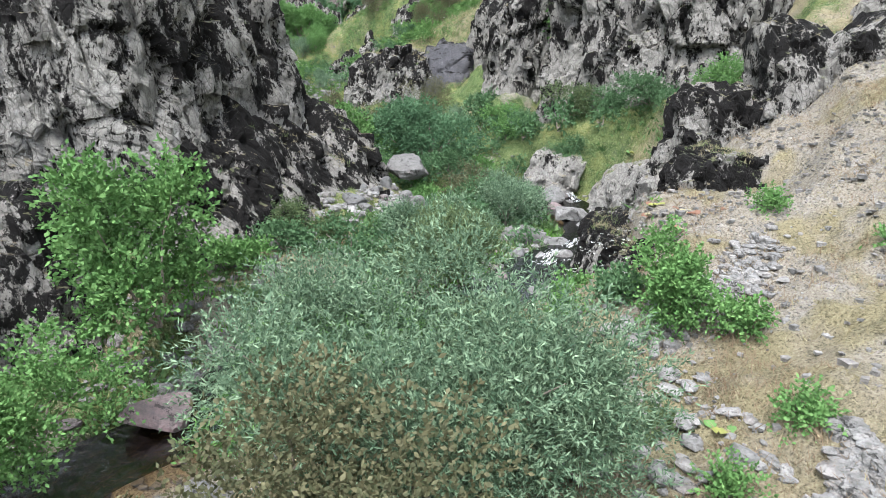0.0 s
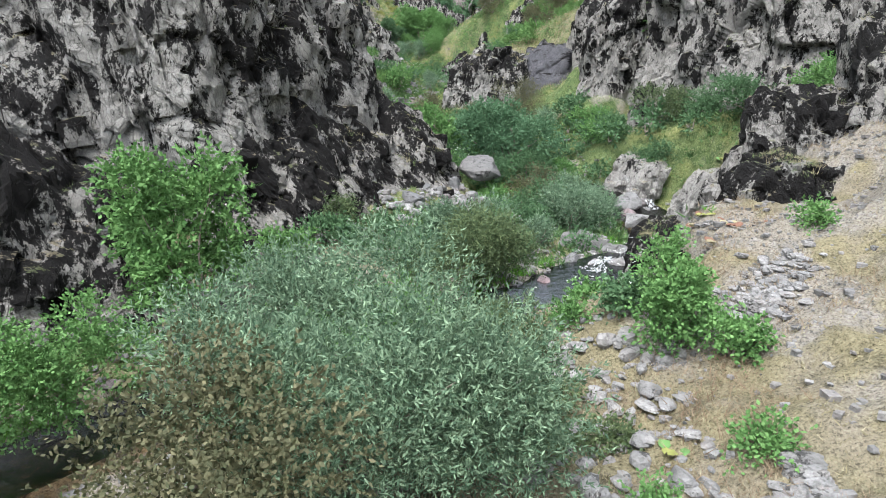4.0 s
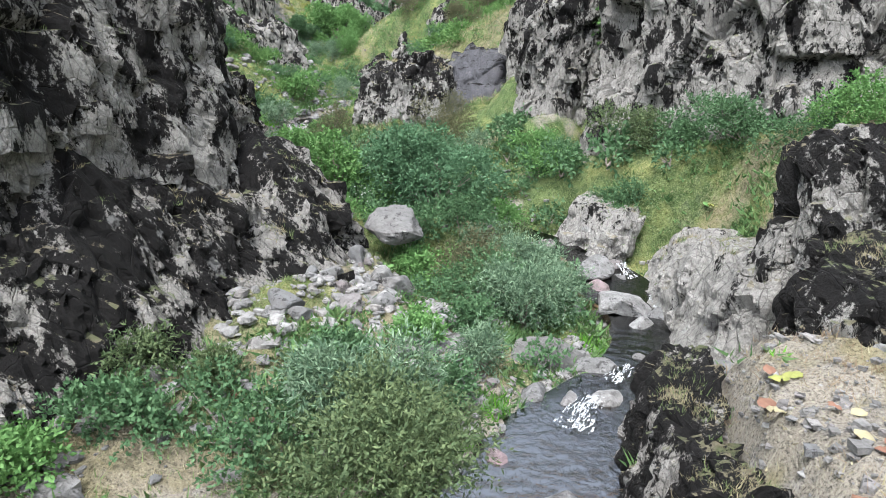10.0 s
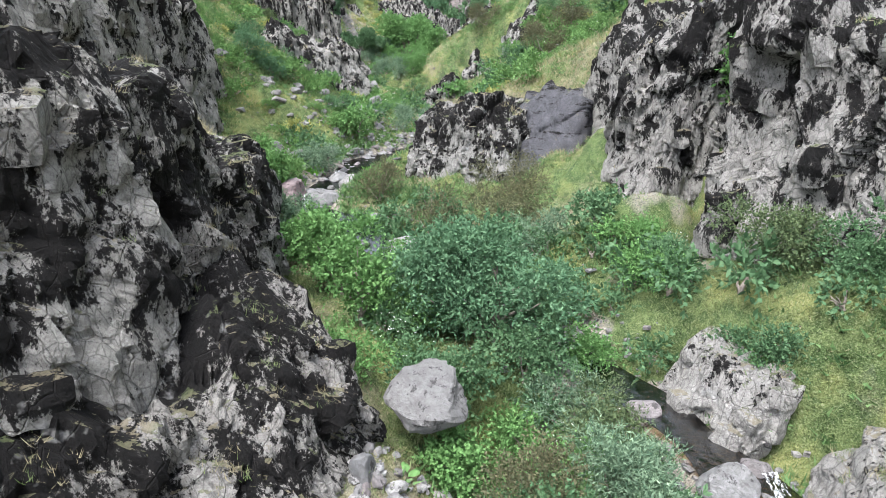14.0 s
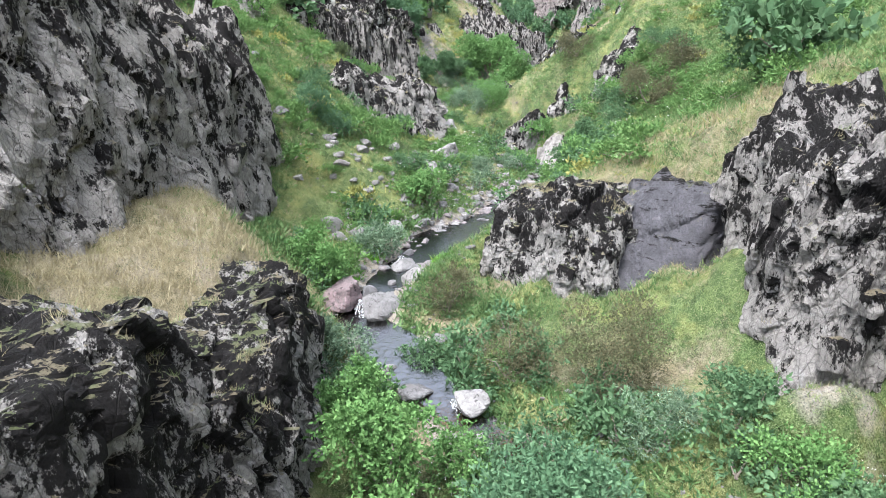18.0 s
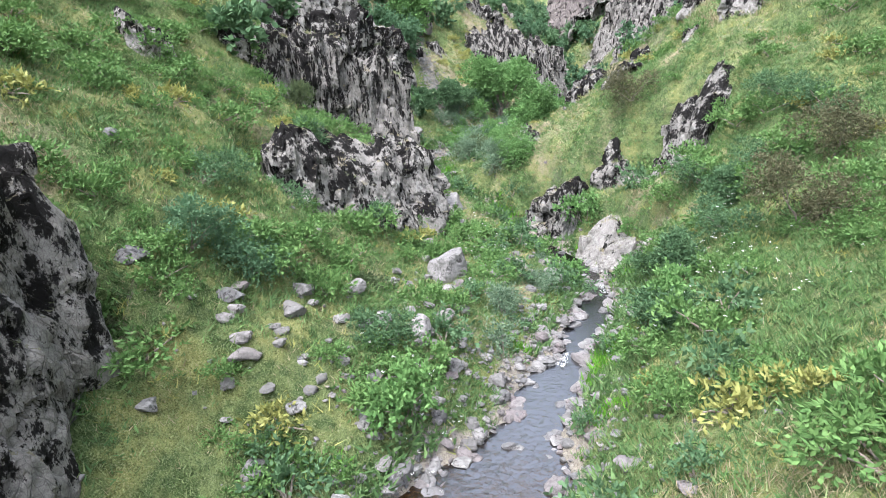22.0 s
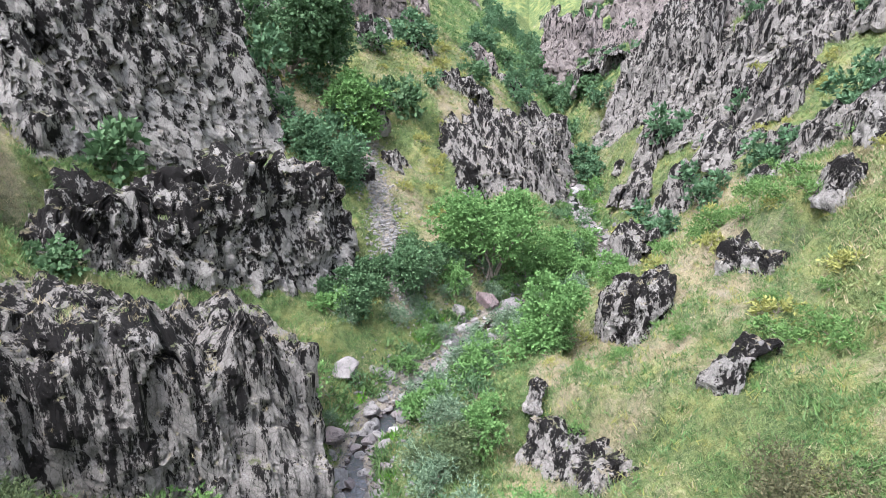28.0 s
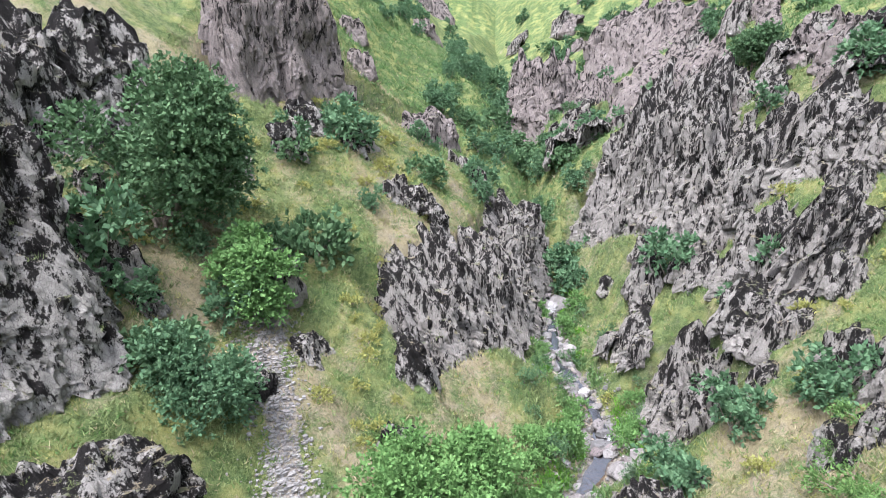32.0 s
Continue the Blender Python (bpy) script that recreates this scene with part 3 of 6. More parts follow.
STONE = stone_material("river_stone", [(0.20, 0.195, 0.19), (0.13, 0.13, 0.133), (0.24, 0.235, 0.225), (0.17, 0.14, 0.14), (0.29, 0.28, 0.27)])
STONE_PALE = stone_material("pale_rubble", [(0.23, 0.22, 0.21), (0.15, 0.145, 0.14), (0.27, 0.26, 0.25), (0.19, 0.168, 0.162)])
STONE_FAN = stone_material("fresh_pale_stone", [(0.30, 0.295, 0.285), (0.23, 0.225, 0.22), (0.34, 0.33, 0.315), (0.27, 0.25, 0.235)])
STONE_RED = stone_material("reddish_stone", [(0.24, 0.17, 0.175), (0.22, 0.16, 0.165), (0.27, 0.20, 0.20)])


def leaf_material(name, a, b_, back=0.2, dull=0.75):
    m, nt, b = mat_new(name, dull, 0.25)
    isl = nt.nodes.new("ShaderNodeNewGeometry")
    r = isl.outputs["Random Per Island"]
    col = mixc(nt, r, a, b_)
    big = noise_at(nt, isl.outputs["Position"], 1.6, 3)
    col = mixc(nt, ramp(nt, big, [(0.35, grey(0.45)), (0.65, grey(0))]), col, tuple(v * 0.62 for v in a))
    # noise patches darken the colour in place of shade between leaf clumps
    clump = noise_at(nt, isl.outputs["Position"], 5.5, 4, 0.7)
    col = mixc(nt, ramp(nt, clump, [(0.38, grey(0.4)), (0.56, grey(0))]), col, tuple(v * 0.55 for v in a))
    nt.links.new(col, b.inputs["Base Color"])
    tr = nt.nodes.new("ShaderNodeBsdfTranslucent")
    nt.links.new(col, tr.inputs["Color"])
    mx = nt.nodes.new("ShaderNodeMixShader")
    mx.inputs[0].default_value = back
    out = nt.nodes["Material Output"]
    nt.links.new(b.outputs[0], mx.inputs[1])
    nt.links.new(tr.outputs[0], mx.inputs[2])
    nt.links.new(mx.outputs[0], out.inputs["Surface"])
    return m


LEAF_WILLOW = leaf_material("grey_green_willow_leaf", (0.05, 0.10, 0.055), (0.28, 0.385, 0.24))
LEAF_FRESH = leaf_material("fresh_green_leaf", (0.085, 0.19, 0.052), (0.18, 0.315, 0.105))
LEAF_DEEP = leaf_material("deep_green_leaf", (0.055, 0.12, 0.05), (0.125, 0.21, 0.10))
LEAF_TREE = leaf_material("blue_green_tree_leaf", (0.06, 0.135, 0.065), (0.14, 0.24, 0.125))
LEAF_FERN = leaf_material("fern_green_leaf", (0.07, 0.15, 0.04), (0.17, 0.29, 0.09))
LEAF_OLIVE = leaf_material("olive_leaf", (0.06, 0.095, 0.04), (0.15, 0.19, 0.085))
LEAF_THORN = leaf_material("brownish_thorn_leaf", (0.065, 0.075, 0.035), (0.17, 0.155, 0.085))
LEAF_BRIGHT = leaf_material("bright_moss_leaf", (0.07, 0.20, 0.015), (0.14, 0.34, 0.03))
BLADE_GREEN = leaf_material("green_grass_blade", (0.10, 0.15, 0.05), (0.27, 0.32, 0.14))
BLADE_LUSH = leaf_material("lush_herb_leaf", (0.065, 0.135, 0.045), (0.16, 0.25, 0.09))
BLADE_DRY = leaf_material("straw_blade", (0.25, 0.215, 0.12), (0.42, 0.375, 0.24))
BLADE_YELLOW = leaf_material("yellowing_herb", (0.21, 0.23, 0.06), (0.36, 0.36, 0.12))
BLADE_RUST = leaf_material("rusty_dry_stalk", (0.20, 0.135, 0.085), (0.36, 0.28, 0.19))
PETAL = leaf_material("white_petal", (0.75, 0.75, 0.70), (0.85, 0.85, 0.8))


def bark_material():
    m, nt, b = mat_new("bark", 0.9, 0.2)
    pos = nt.nodes.new("ShaderNodeNewGeometry").outputs["Position"]
    n = noise_at(nt, pos, 14, 5, 0.7, (1, 1, 0.25))
    nt.links.new(ramp(nt, n, [(0.3, (0.10, 0.08, 0.065)), (0.7, (0.30, 0.26, 0.22))]), b.inputs["Base Color"])
    bump(nt, b, n, 0.6, 0.02)
    return m


BARK = bark_material()


def ground_material():
    m, nt, b = mat_new("hillside_soil", 0.95, 0.15)
    geo = nt.nodes.new("ShaderNodeNewGeometry")
    pos = geo.outputs["Position"]
    att = nt.nodes.new("ShaderNodeAttribute")
    att.attribute_name = "cover"
    sep = nt.nodes.new("ShaderNodeSeparateColor")
    nt.links.new(att.outputs["Color"], sep.inputs[0])
    dry, stony, lush = sep.outputs[0], sep.outputs[1], sep.outputs[2]
    n1, n2, n3 = noise_at(nt, pos, 1.1, 5, 0.6), noise_at(nt, pos, 6.0, 5, 0.65), noise_at(nt, pos, 26.0, 4, 0.7)
    green = mixc(nt, n2, (0.05, 0.08, 0.024), (0.18, 0.22, 0.085))
    green = mixc(nt, mathn(nt, "MULTIPLY", lush, 0.6), green, mixc(nt, n3, (0.03, 0.075, 0.02), (0.11, 0.19, 0.06)))
    straw = mixc(nt, n2, (0.15, 0.125, 0.07), (0.34, 0.30, 0.185))
    straw = mixc(nt, ramp(nt, n1, [(0.45, grey(0)), (0.62, grey(0.6))]), straw, (0.25, 0.215, 0.17))
    clump = noise_at(nt, pos, 2.3, 6, 0.72)
    green = mixc(nt, ramp(nt, clump, [(0.44, grey(0.75)), (0.54, grey(0))]), green, mixc(nt, n3, (0.018, 0.04, 0.012), (0.06, 0.105, 0.03)))
    green = mixc(nt, ramp(nt, noise_at(nt, pos, 0.5, 5, 0.65), [(0.48, grey(0)), (0.62, grey(0.65))]), green, mixc(nt, n3, (0.17, 0.18, 0.05), (0.33, 0.32, 0.13)))
    straw = mixc(nt, ramp(nt, clump, [(0.40, grey(0.45)), (0.50, grey(0))]), straw, mixc(nt, n3, (0.06, 0.055, 0.03), (0.14, 0.125, 0.08)))
    edge = mathn(nt, "ADD", dry, mathn(nt, "MULTIPLY", mathn(nt, "SUBTRACT", n2, 0.5), 0.9))
    col = mixc(nt, ramp(nt, edge, [(0.42, grey(0)), (0.85, grey(1))]), green, straw)
    vor = nt.nodes.new("ShaderNodeTexVoronoi")
    vor.inputs["Scale"].default_value = 9.0
    nt.links.new(pos, vor.inputs["Vector"])
    vsep = nt.nodes.new("ShaderNodeSeparateColor")
    nt.links.new(vor.outputs["Color"], vsep.inputs[0])
    peb = mixc(nt, 0.6, mixc(nt, n3, (0.19, 0.172, 0.152), (0.34, 0.315, 0.285)), mixc(nt, 1.0, ramp(nt, vsep.outputs[0], [(0.0, grey(0.35)), (1.0, grey(1.25))]), (0.30, 0.278, 0.25), "MULTIPLY"))
    gap = ramp(nt, vor.outputs["Distance"], [(0.35, grey(0)), (0.75, grey(0.75))])
    peb = mixc(nt, gap, peb, mixc(nt, n3, (0.16, 0.135, 0.105), (0.30, 0.265, 0.21)))
    peb = mixc(nt, ramp(nt, noise_at(nt, pos, 1.9, 5, 0.7), [(0.42, grey(0)), (0.56, grey(0.85))]), peb, mixc(nt, n3, (0.20, 0.175, 0.14), (0.36, 0.32, 0.26)))
    se = mathn(nt, "ADD", stony, mathn(nt, "MULTIPLY", mathn(nt, "SUBTRACT", n1, 0.5), 0.8))
    col = mixc(nt, ramp(nt, se, [(0.45, grey(0)), (0.66, grey(1))]), col, peb)
    # bare rock where the ground is steep
    sp = nt.nodes.new("ShaderNodeSeparateXYZ")
    nt.links.new(geo.outputs["True Normal"], sp.inputs[0])
    steep = mathn(nt, "ADD", sp.outputs["Z"], mathn(nt, "MULTIPLY", mathn(nt, "SUBTRACT", n1, 0.5), 0.35))
    rockc = mixc(nt, ramp(nt, noise_at(nt, pos, 3.0, 6, 0.75), [(0.50, grey(0)), (0.53, grey(1))]), mixc(nt, n2, (0.13, 0.12, 0.10), (0.26, 0.24, 0.215)), (0.07, 0.062, 0.05))
    col = mixc(nt, ramp(nt, steep, [(0.16, grey(0.5)), (0.30, grey(0))]), col, rockc)
    n4 = noise_at(nt, pos, 70.0, 3, 0.7)
    speck = mathn(nt, "ADD", mathn(nt, "MULTIPLY", n3, 0.75), mathn(nt, "MULTIPLY", n4, 0.25))
    col = mixc(nt, 1.0, col, ramp(nt, speck, [(0.38, grey(0.35)), (0.47, grey(0.85)), (0.56, grey(1.0))]), "MULTIPLY")
    col = mixc(nt, ramp(nt, speck, [(0.53, grey(0)), (0.62, grey(0.4))]), col, (0.34, 0.33, 0.22))
    nt.links.new(col, b.inputs["Base Color"])
    h = mathn(nt, "ADD", mathn(nt, "MULTIPLY", n2, 0.8), mathn(nt, "MULTIPLY", n3, 0.6))
    bump(nt, b, h, 1.0, 0.12)
    return m


SOIL = ground_material()


def water_material():
    """Clear brown water: its bed shows through under a rippled mirror of the sky."""
    m, nt, b = mat_new("stream_water", 0.06, 0.5)
    nt.nodes.remove(b)
    pos = nt.nodes.new("ShaderNodeNewGeometry").outputs["Position"]
    w = nd(nt, "ShaderNodeTexNoise", Scale=5.0, Detail=5.0, Roughness=0.62, Distortion=1.2)
    nt.links.new(pos, w.inputs["Vector"])
    bp = nd(nt, "ShaderNodeBump", Strength=0.35, Distance=0.06)
    nt.links.new(w.outputs["Fac"], bp.inputs["Height"])
    clear = nt.nodes.new("ShaderNodeBsdfTransparent")
    nt.links.new(mixc(nt, noise_at(nt, pos, 0.8, 4), (0.36, 0.27, 0.16), (0.66, 0.50, 0.30)), clear.inputs["Color"])
    gloss = nd(nt, "ShaderNodeBsdfGlossy", Roughness=0.05, Color=(0.26, 0.26, 0.26, 1))
    nt.links.new(bp.outputs[0], gloss.inputs["Normal"])
    fr = nd(nt, "ShaderNodeFresnel", IOR=1.33)
    nt.links.new(bp.outputs[0], fr.inputs["Normal"])
    mx = nt.nodes.new("ShaderNodeMixShader")
    nt.links.new(fr.outputs[0], mx.inputs[0])
    nt.links.new(clear.outputs[0], mx.inputs[1])
    nt.links.new(gloss.outputs[0], mx.inputs[2])
    nt.links.new(mx.outputs[0], nt.nodes["Material Output"].inputs["Surface"])
    return m


def foam_material():
    m, nt, b = mat_new("white_water", 0.5, 0.4)
    pos = nt.nodes.new("ShaderNodeNewGeometry").outputs["Position"]
    n = noise_at(nt, pos, 12, 5, 0.7)
    nt.links.new(ramp(nt, n, [(0.30, (0.32, 0.335, 0.335)), (0.6, (0.56, 0.58, 0.58))]), b.inputs["Base Color"])
    bump(nt, b, n, 0.8, 0.05)
    b.inputs["Alpha"].default_value = 1.0
    nt.links.new(ramp(nt, noise_at(nt, pos, 26, 5, 0.75, (1.0, 1.0, 0.4)), [(0.42, grey(0)), (0.56, grey(0.95))]), b.inputs["Alpha"])
    return m


WATER, FOAM = water_material(), foam_material()


# ---- mesh helpers ----
def fast_mesh(name, V, F, mat, smooth=True):
    V, F = np.asarray(V, np.float32), np.asarray(F, np.int32)
    me = bpy.data.meshes.new(name)
    n, k = F.shape
    me.vertices.add(len(V))
    me.vertices.foreach_set("co", V.ravel())
    me.loops.add(n * k)
    me.loops.foreach_set("vertex_index", F.ravel())
    me.polygons.add(n)
    me.polygons.foreach_set("loop_start", np.arange(0, n * k, k, dtype=np.int32))
    me.polygons.foreach_set("use_smooth", np.full(n, smooth))
    me.update(calc_edges=True)
    me.materials.append(mat)
    return me


def part(name, me, parent, label=""):
    ob = new(name, me)
    ob.parent = parent
    return tagged(ob, label)


def thing(name, x, y, z, label, category, group="", kind=""):
    ob = new(name)
    ob.empty_display_size = 0.2
    ob.location = (x, y, z)
    return tagged(ob, label, category, group, kind)


def grid_faces(rows, cols):
    a = (np.arange(rows - 1)[:, None] * cols + np.arange(cols - 1)[None, :]).ravel()
    return np.stack([a, a + 1, a + cols + 1, a + cols], 1)


# ---- ground sheet ----
gy = np.concatenate([np.arange(-30, -6, 0.8), np.arange(-6, 70, 0.2), np.arange(70, 130, 0.33), 130 + 1.2 * np.cumsum(1.035 ** np.arange(95)) - 1.2])
gu = np.concatenate([np.arange(0, 9, 0.16), 9 + 0.2 * np.cumsum(1.038 ** np.arange(118))])
gu = np.concatenate([-gu[:0:-1], gu])
GY, GU = np.meshgrid(gy, gu, indexing="ij")
GX = GU + np.interp(GY, YT, np.convolve(np.pad(TAB[0], 40, "edge"), np.ones(81) / 81, "valid"))
gz = ground(GX.ravel(), GY.ravel())
ground_me = fast_mesh("ground", xyz(GX.ravel(), GY.ravel(), gz), grid_faces(len(gy), len(gu)), SOIL)
cd, cs, cl = cover(GX.ravel(), GY.ravel())
att = ground_me.attributes.new("cover", "FLOAT_COLOR", "POINT")
att.data.foreach_set("color", np.stack([cd, cs, cl, np.ones_like(cd)], 1).astype(np.float32).ravel())
ground_ob = tagged(new("ground", ground_me), "stony ravine floor and grassy hillsides of soil", "ground", kind="structure")

# ---- stream ----
wy = np.arange(-12, 126, 0.2)
wx, wz, ww = creek(wy)
across = np.linspace(-1.03, 1.03, 13)
wv = np.concatenate([xyz(wx + a * ww, wy, wz - 0.03) for a in across])
wf = grid_faces(len(across), len(wy))
water_ob = tagged(new("water", fast_mesh("water", wv, wf, WATER)), "shallow clear brown mountain stream between stones", "water", kind="structure")


# ---- rock outcrops ----
def box_surface(nx, ny, nz, back=True):
    """A closed box of quads, -1 to 1, without its underside."""
    V, F, base = [], [], 0
    def face(a, b, f, flip):
        nonlocal base
        A, B = np.meshgrid(np.linspace(-1, 1, a + 1), np.linspace(-1, 1, b + 1), indexing="ij")
        V.append(f(A.ravel(), B.ravel()))
        q = grid_faces(a + 1, b + 1) + base
        F.append(q[:, ::-1] if flip else q)
        base += (a + 1) * (b + 1)
    one = np.ones_like
    face(nx, ny, lambda a, b: np.stack([a, b, one(a)], 1), True)
    face(nx, nz, lambda a, b: np.stack([a, -one(a), b], 1), True)
    if back:
        face(nx, nz, lambda a, b: np.stack([a, one(a), b], 1), False)
    face(ny, nz, lambda a, b: np.stack([-one(a), a, b], 1), False)
    face(ny, nz, lambda a, b: np.stack([one(a), a, b], 1), True)
    V, F = np.concatenate(V), np.concatenate(F)
    _, first, inv = np.unique(np.round(V * 4096).astype(np.int64), axis=0, return_index=True, return_inverse=True)
    return V[first], inv.ravel()[F]


def rock_shape(length, depth, height, res, seed, lean, joint, rough, power, column, taper=0.15, jag=0.22, fall=0.0):
    """Vertices of a fractured rock mass: x along its face, y into the hill, z up from 0."""
    n = [int(np.clip(s / res, 6, 150)) for s in (length, depth, height)]
    q, F = box_surface(*n, back=False)
    s = q / (np.abs(q) ** power).sum(1)[:, None] ** (1 / power)
    half = np.array([length, depth, height]) / 2
    P = s * half
    out = s / half
    out /= np.linalg.norm(out, axis=1)[:, None]
    up = (s[:, 2] + 1) / 2
    sd = seed * 7.31
    m = min(half[0], half[1], half[2])
    # uneven skyline and plan
    P[:, 2] += np.clip(up, 0, 1) * height * jag * fbm(np.stack([P[:, 0] / max(1.2, length * 0.16), P[:, 1] / 2.0 + sd, 0 * up], 1), 4, seed)
    P[:, 2] -= np.clip(up, 0, 1) * height * fall * (P[:, 0] / length + 0.5)
    P[:, :2] *= (1 - taper * up)[:, None]
    P += out * (m * 0.15 * fbm(P / (m * 0.9) + sd, 3, seed + 3))[:, None]
    tilt = Euler((0.14, 0.18 * (1 if seed % 2 else -1), 0.4)).to_matrix()
    J = P @ np.array(tilt).T
    for size, amp, k in ((joint * 1.5, rough, 0), (joint * 0.62, rough * 0.45, 1), (joint * 0.27, rough * 0.15, 2)):
        sc = np.array([1, 1, 1 / column]) / size
        W = J * sc + 0.07 * np.stack([vnoise(P * 1.3 / size + 5 * i, seed + i) for i in range(3)], 1) + sd
        f1, f2, r, off = cells(W, seed + 20 * k)
        d = (r[:, 0] - 0.5) * 1.0 + (off * (r - 0.5)).sum(1) * 1.9
        groove = np.clip(1 - (f2 - f1) / 0.07, 0, 1)
        P += out * (amp * (d - 0.4 * groove))[:, None]
    P += out * (0.025 * rough / 0.3 * fbm(P * 4 + sd, 3, seed + 9))[:, None]
    P[:, 1] += lean * (P[:, 2] + height / 2)
    P[:, 2] += height / 2
    return P, F


ROCKS = {"DARK": ROCK_DARK, "BLACK": ROCK_BLACK, "MID": ROCK_MID, "PALE": ROCK_PALE, "SLAB": ROCK_SLAB, "COLUMN": ROCK_COLUMN, "BROWN": ROCK_BROWN}
LEDGES = []
BLOCKS = {}
def block_mesh(kind, mat):
    if (kind, mat.name) not in BLOCKS:
        q, F = box_surface(4, 4, 4)
        s = q / (np.abs(q) ** 7).sum(1)[:, None] ** (1 / 7)
        f1, f2, r, off = cells(s * 0.8 + kind * 5.1, kind)
        s = s * (1 + 0.2 * (r[:, 0] - 0.5) + 0.35 * (off * (r - 0.5)).sum(1))[:, None] * (1 + 0.12 * fbm(s * 1.2 + kind, 2, kind))[:, None]
        BLOCKS[(kind, mat.name)] = fast_mesh("block", s, F, mat, False)
    return BLOCKS[(kind, mat.name)]


def build_outcrop(a, b, u, L, z0, z1, depth, mat, label, seed, foot, apron, kw):
    o = dict(res=0.12, lean=0.15, joint=0.75, rough=0.3, power=7.0, column=1.6, taper=0.05, jag=0.22, fall=0.0, name="rock_outcrop")
    o.update(kw)
    P, F = rock_shape(L, depth, z1 - z0, o["res"], seed, o["lean"], o["joint"], o["rough"], o["power"], o["column"], o["taper"], o["jag"], o["fall"])
    P[:, 1] += depth / 2 - 0.3
    ob = new(o["name"], fast_mesh(o["name"], P, F, ROCKS[mat], False))
    mid = (a + b) / 2
    ob.matrix_world = Matrix.Translation((mid[0], mid[1], z0)) @ Matrix.Rotation(math.atan2(u[1], u[0]), 4, "Z")
    W = np.stack([mid[0] + P[:, 0] * u[0] - P[:, 1] * u[1], mid[1] + P[:, 0] * u[1] + P[:, 1] * u[0], z0 + P[:, 2]], 1)
    A, B, C = W[F[:, 0]], W[F[:, 1]], W[F[:, 3]]
    nz = np.cross(B - A, C - A)
    nz = nz[:, 2] / np.maximum(np.linalg.norm(nz, axis=1), 1e-9)
    mids = W[F].mean(1)
    LEDGES.append(mids[(nz > 0.82)])
    tagged(ob, label, "rock outcrop", "rock outcrops along the ravine")
    # loosened angular blocks standing proud of the face
    g = np.random.default_rng(seed)
    face = np.nonzero((np.abs(nz) < 0.6) & (P[F[:, 0], 1] < depth * 0.5 + o["lean"] * (z1 - z0)))[0]
    for f in g.choice(face, int(np.clip(L * (z1 - z0) * 0.25, 4, 20)), replace=False):
        c = P[F[f]].mean(0)
        blk = part("block", block_mesh(int(g.integers(0, 5)), ROCKS[mat]), ob)
        s = o["joint"] * g.uniform(0.22, 0.5)
        blk.matrix_basis = pose(c[0], c[1] + 0.25 * s, c[2], g.normal(0, 9), g.normal(0, 9), g.normal(0, 20)) @ Matrix.Diagonal((s, s * 0.8, s * g.uniform(0.8, 0.5 + 0.4 * o["column"]), 1))
    return ob


for spec in OUTCROPS:
    build_outcrop(*spec)



RIBS = []
for k in range(6):
    P, F = rock_shape(2.6, 1.6, 2.0, 0.16, 300 + k, 0.2, 0.6, 0.28, 4.0, 2.2, 0.25, 0.3)
    RIBS.append((P, F))
RIB_MESH = {}
def rib(x, y, s, turn, k, mat, z=None):
    key = (k, mat.name)
    if key not in RIB_MESH:
        RIB_MESH[key] = fast_mesh("rock_outcrop", *RIBS[k], mat, False)
    ob = new("rock_outcrop", RIB_MESH[key])
    z = float(ground([x], [y])[0]) if z is None else z
    ob.matrix_world = pose(x, y, z - 0.7 * s, 0, 0, turn) @ Matrix.Diagonal((s, s, s, 1))
    return tagged(ob, "small dark rock rib breaking through the grass", "rock outcrop", "small rock ribs on the hillsides")


rr = np.random.default_rng(31)
def ribs(n, x0, x1, y0, y1, lo, hi, mats, dmin=4.0):
    for k in range(n):
        x, y = rr.uniform(x0, x1), rr.uniform(y0, y1)
        xc = float(creek(y)[0])
        if abs(x - xc) < dmin:
            continue
        rib(x, y, rr.uniform(lo, hi), (-90 if x > xc else 90) + rr.normal(0, 30), k % 6, mats[k % len(mats)])


ribs(14, -24, -12, 12, 36, 0.6, 1.3, (ROCK_DARK,))
ribs(14, 7, 22, 20, 40, 0.6, 1.4, (ROCK_DARK, ROCK_MID))
ribs(10, -40, -26, 44, 66, 0.6, 1.4, (ROCK_MID,), 12)
ribs(24, -16, 14, 72, 100, 0.5, 1.3, (ROCK_DARK, ROCK_MID), 5)
ribs(110, -14, 16, 92, 136, 0.5, 1.7, (ROCK_COLUMN, ROCK_MID, ROCK_COLUMN), 3.5)
ribs(60, -24, 4, 124, 160, 0.8, 2.2, (ROCK_COLUMN, ROCK_BROWN), 2.5)
ribs(34, -45, -20, 86, 130, 0.6, 1.5, (ROCK_DARK, ROCK_COLUMN), 5)
ribs(50, -75, 25, 130, 260, 1.2, 3.6, (ROCK_BROWN, ROCK_COLUMN), 4)


# ---- boulders and stones ----
def cut_stone(seed, n, planes=13, lo=0.62, soft=14.0):
    """A convex stone: a ball cut by random planes, with softened arrises."""
    g0 = np.random.default_rng(seed)
    q, F = box_surface(n, n, n)
    s = q / np.linalg.norm(q, axis=1)[:, None]
    N = g0.normal(0, 1, (planes, 3))
    N /= np.linalg.norm(N, axis=1)[:, None]
    D = g0.uniform(lo, 1.0, planes)
    r = np.concatenate([D[None] / np.maximum(s @ N.T, 0.05), np.full((len(s), 1), 1.05)], 1)
    r = -np.log(np.exp(-soft * np.minimum(r, 3)).sum(1)) / soft
    return s * r[:, None], F


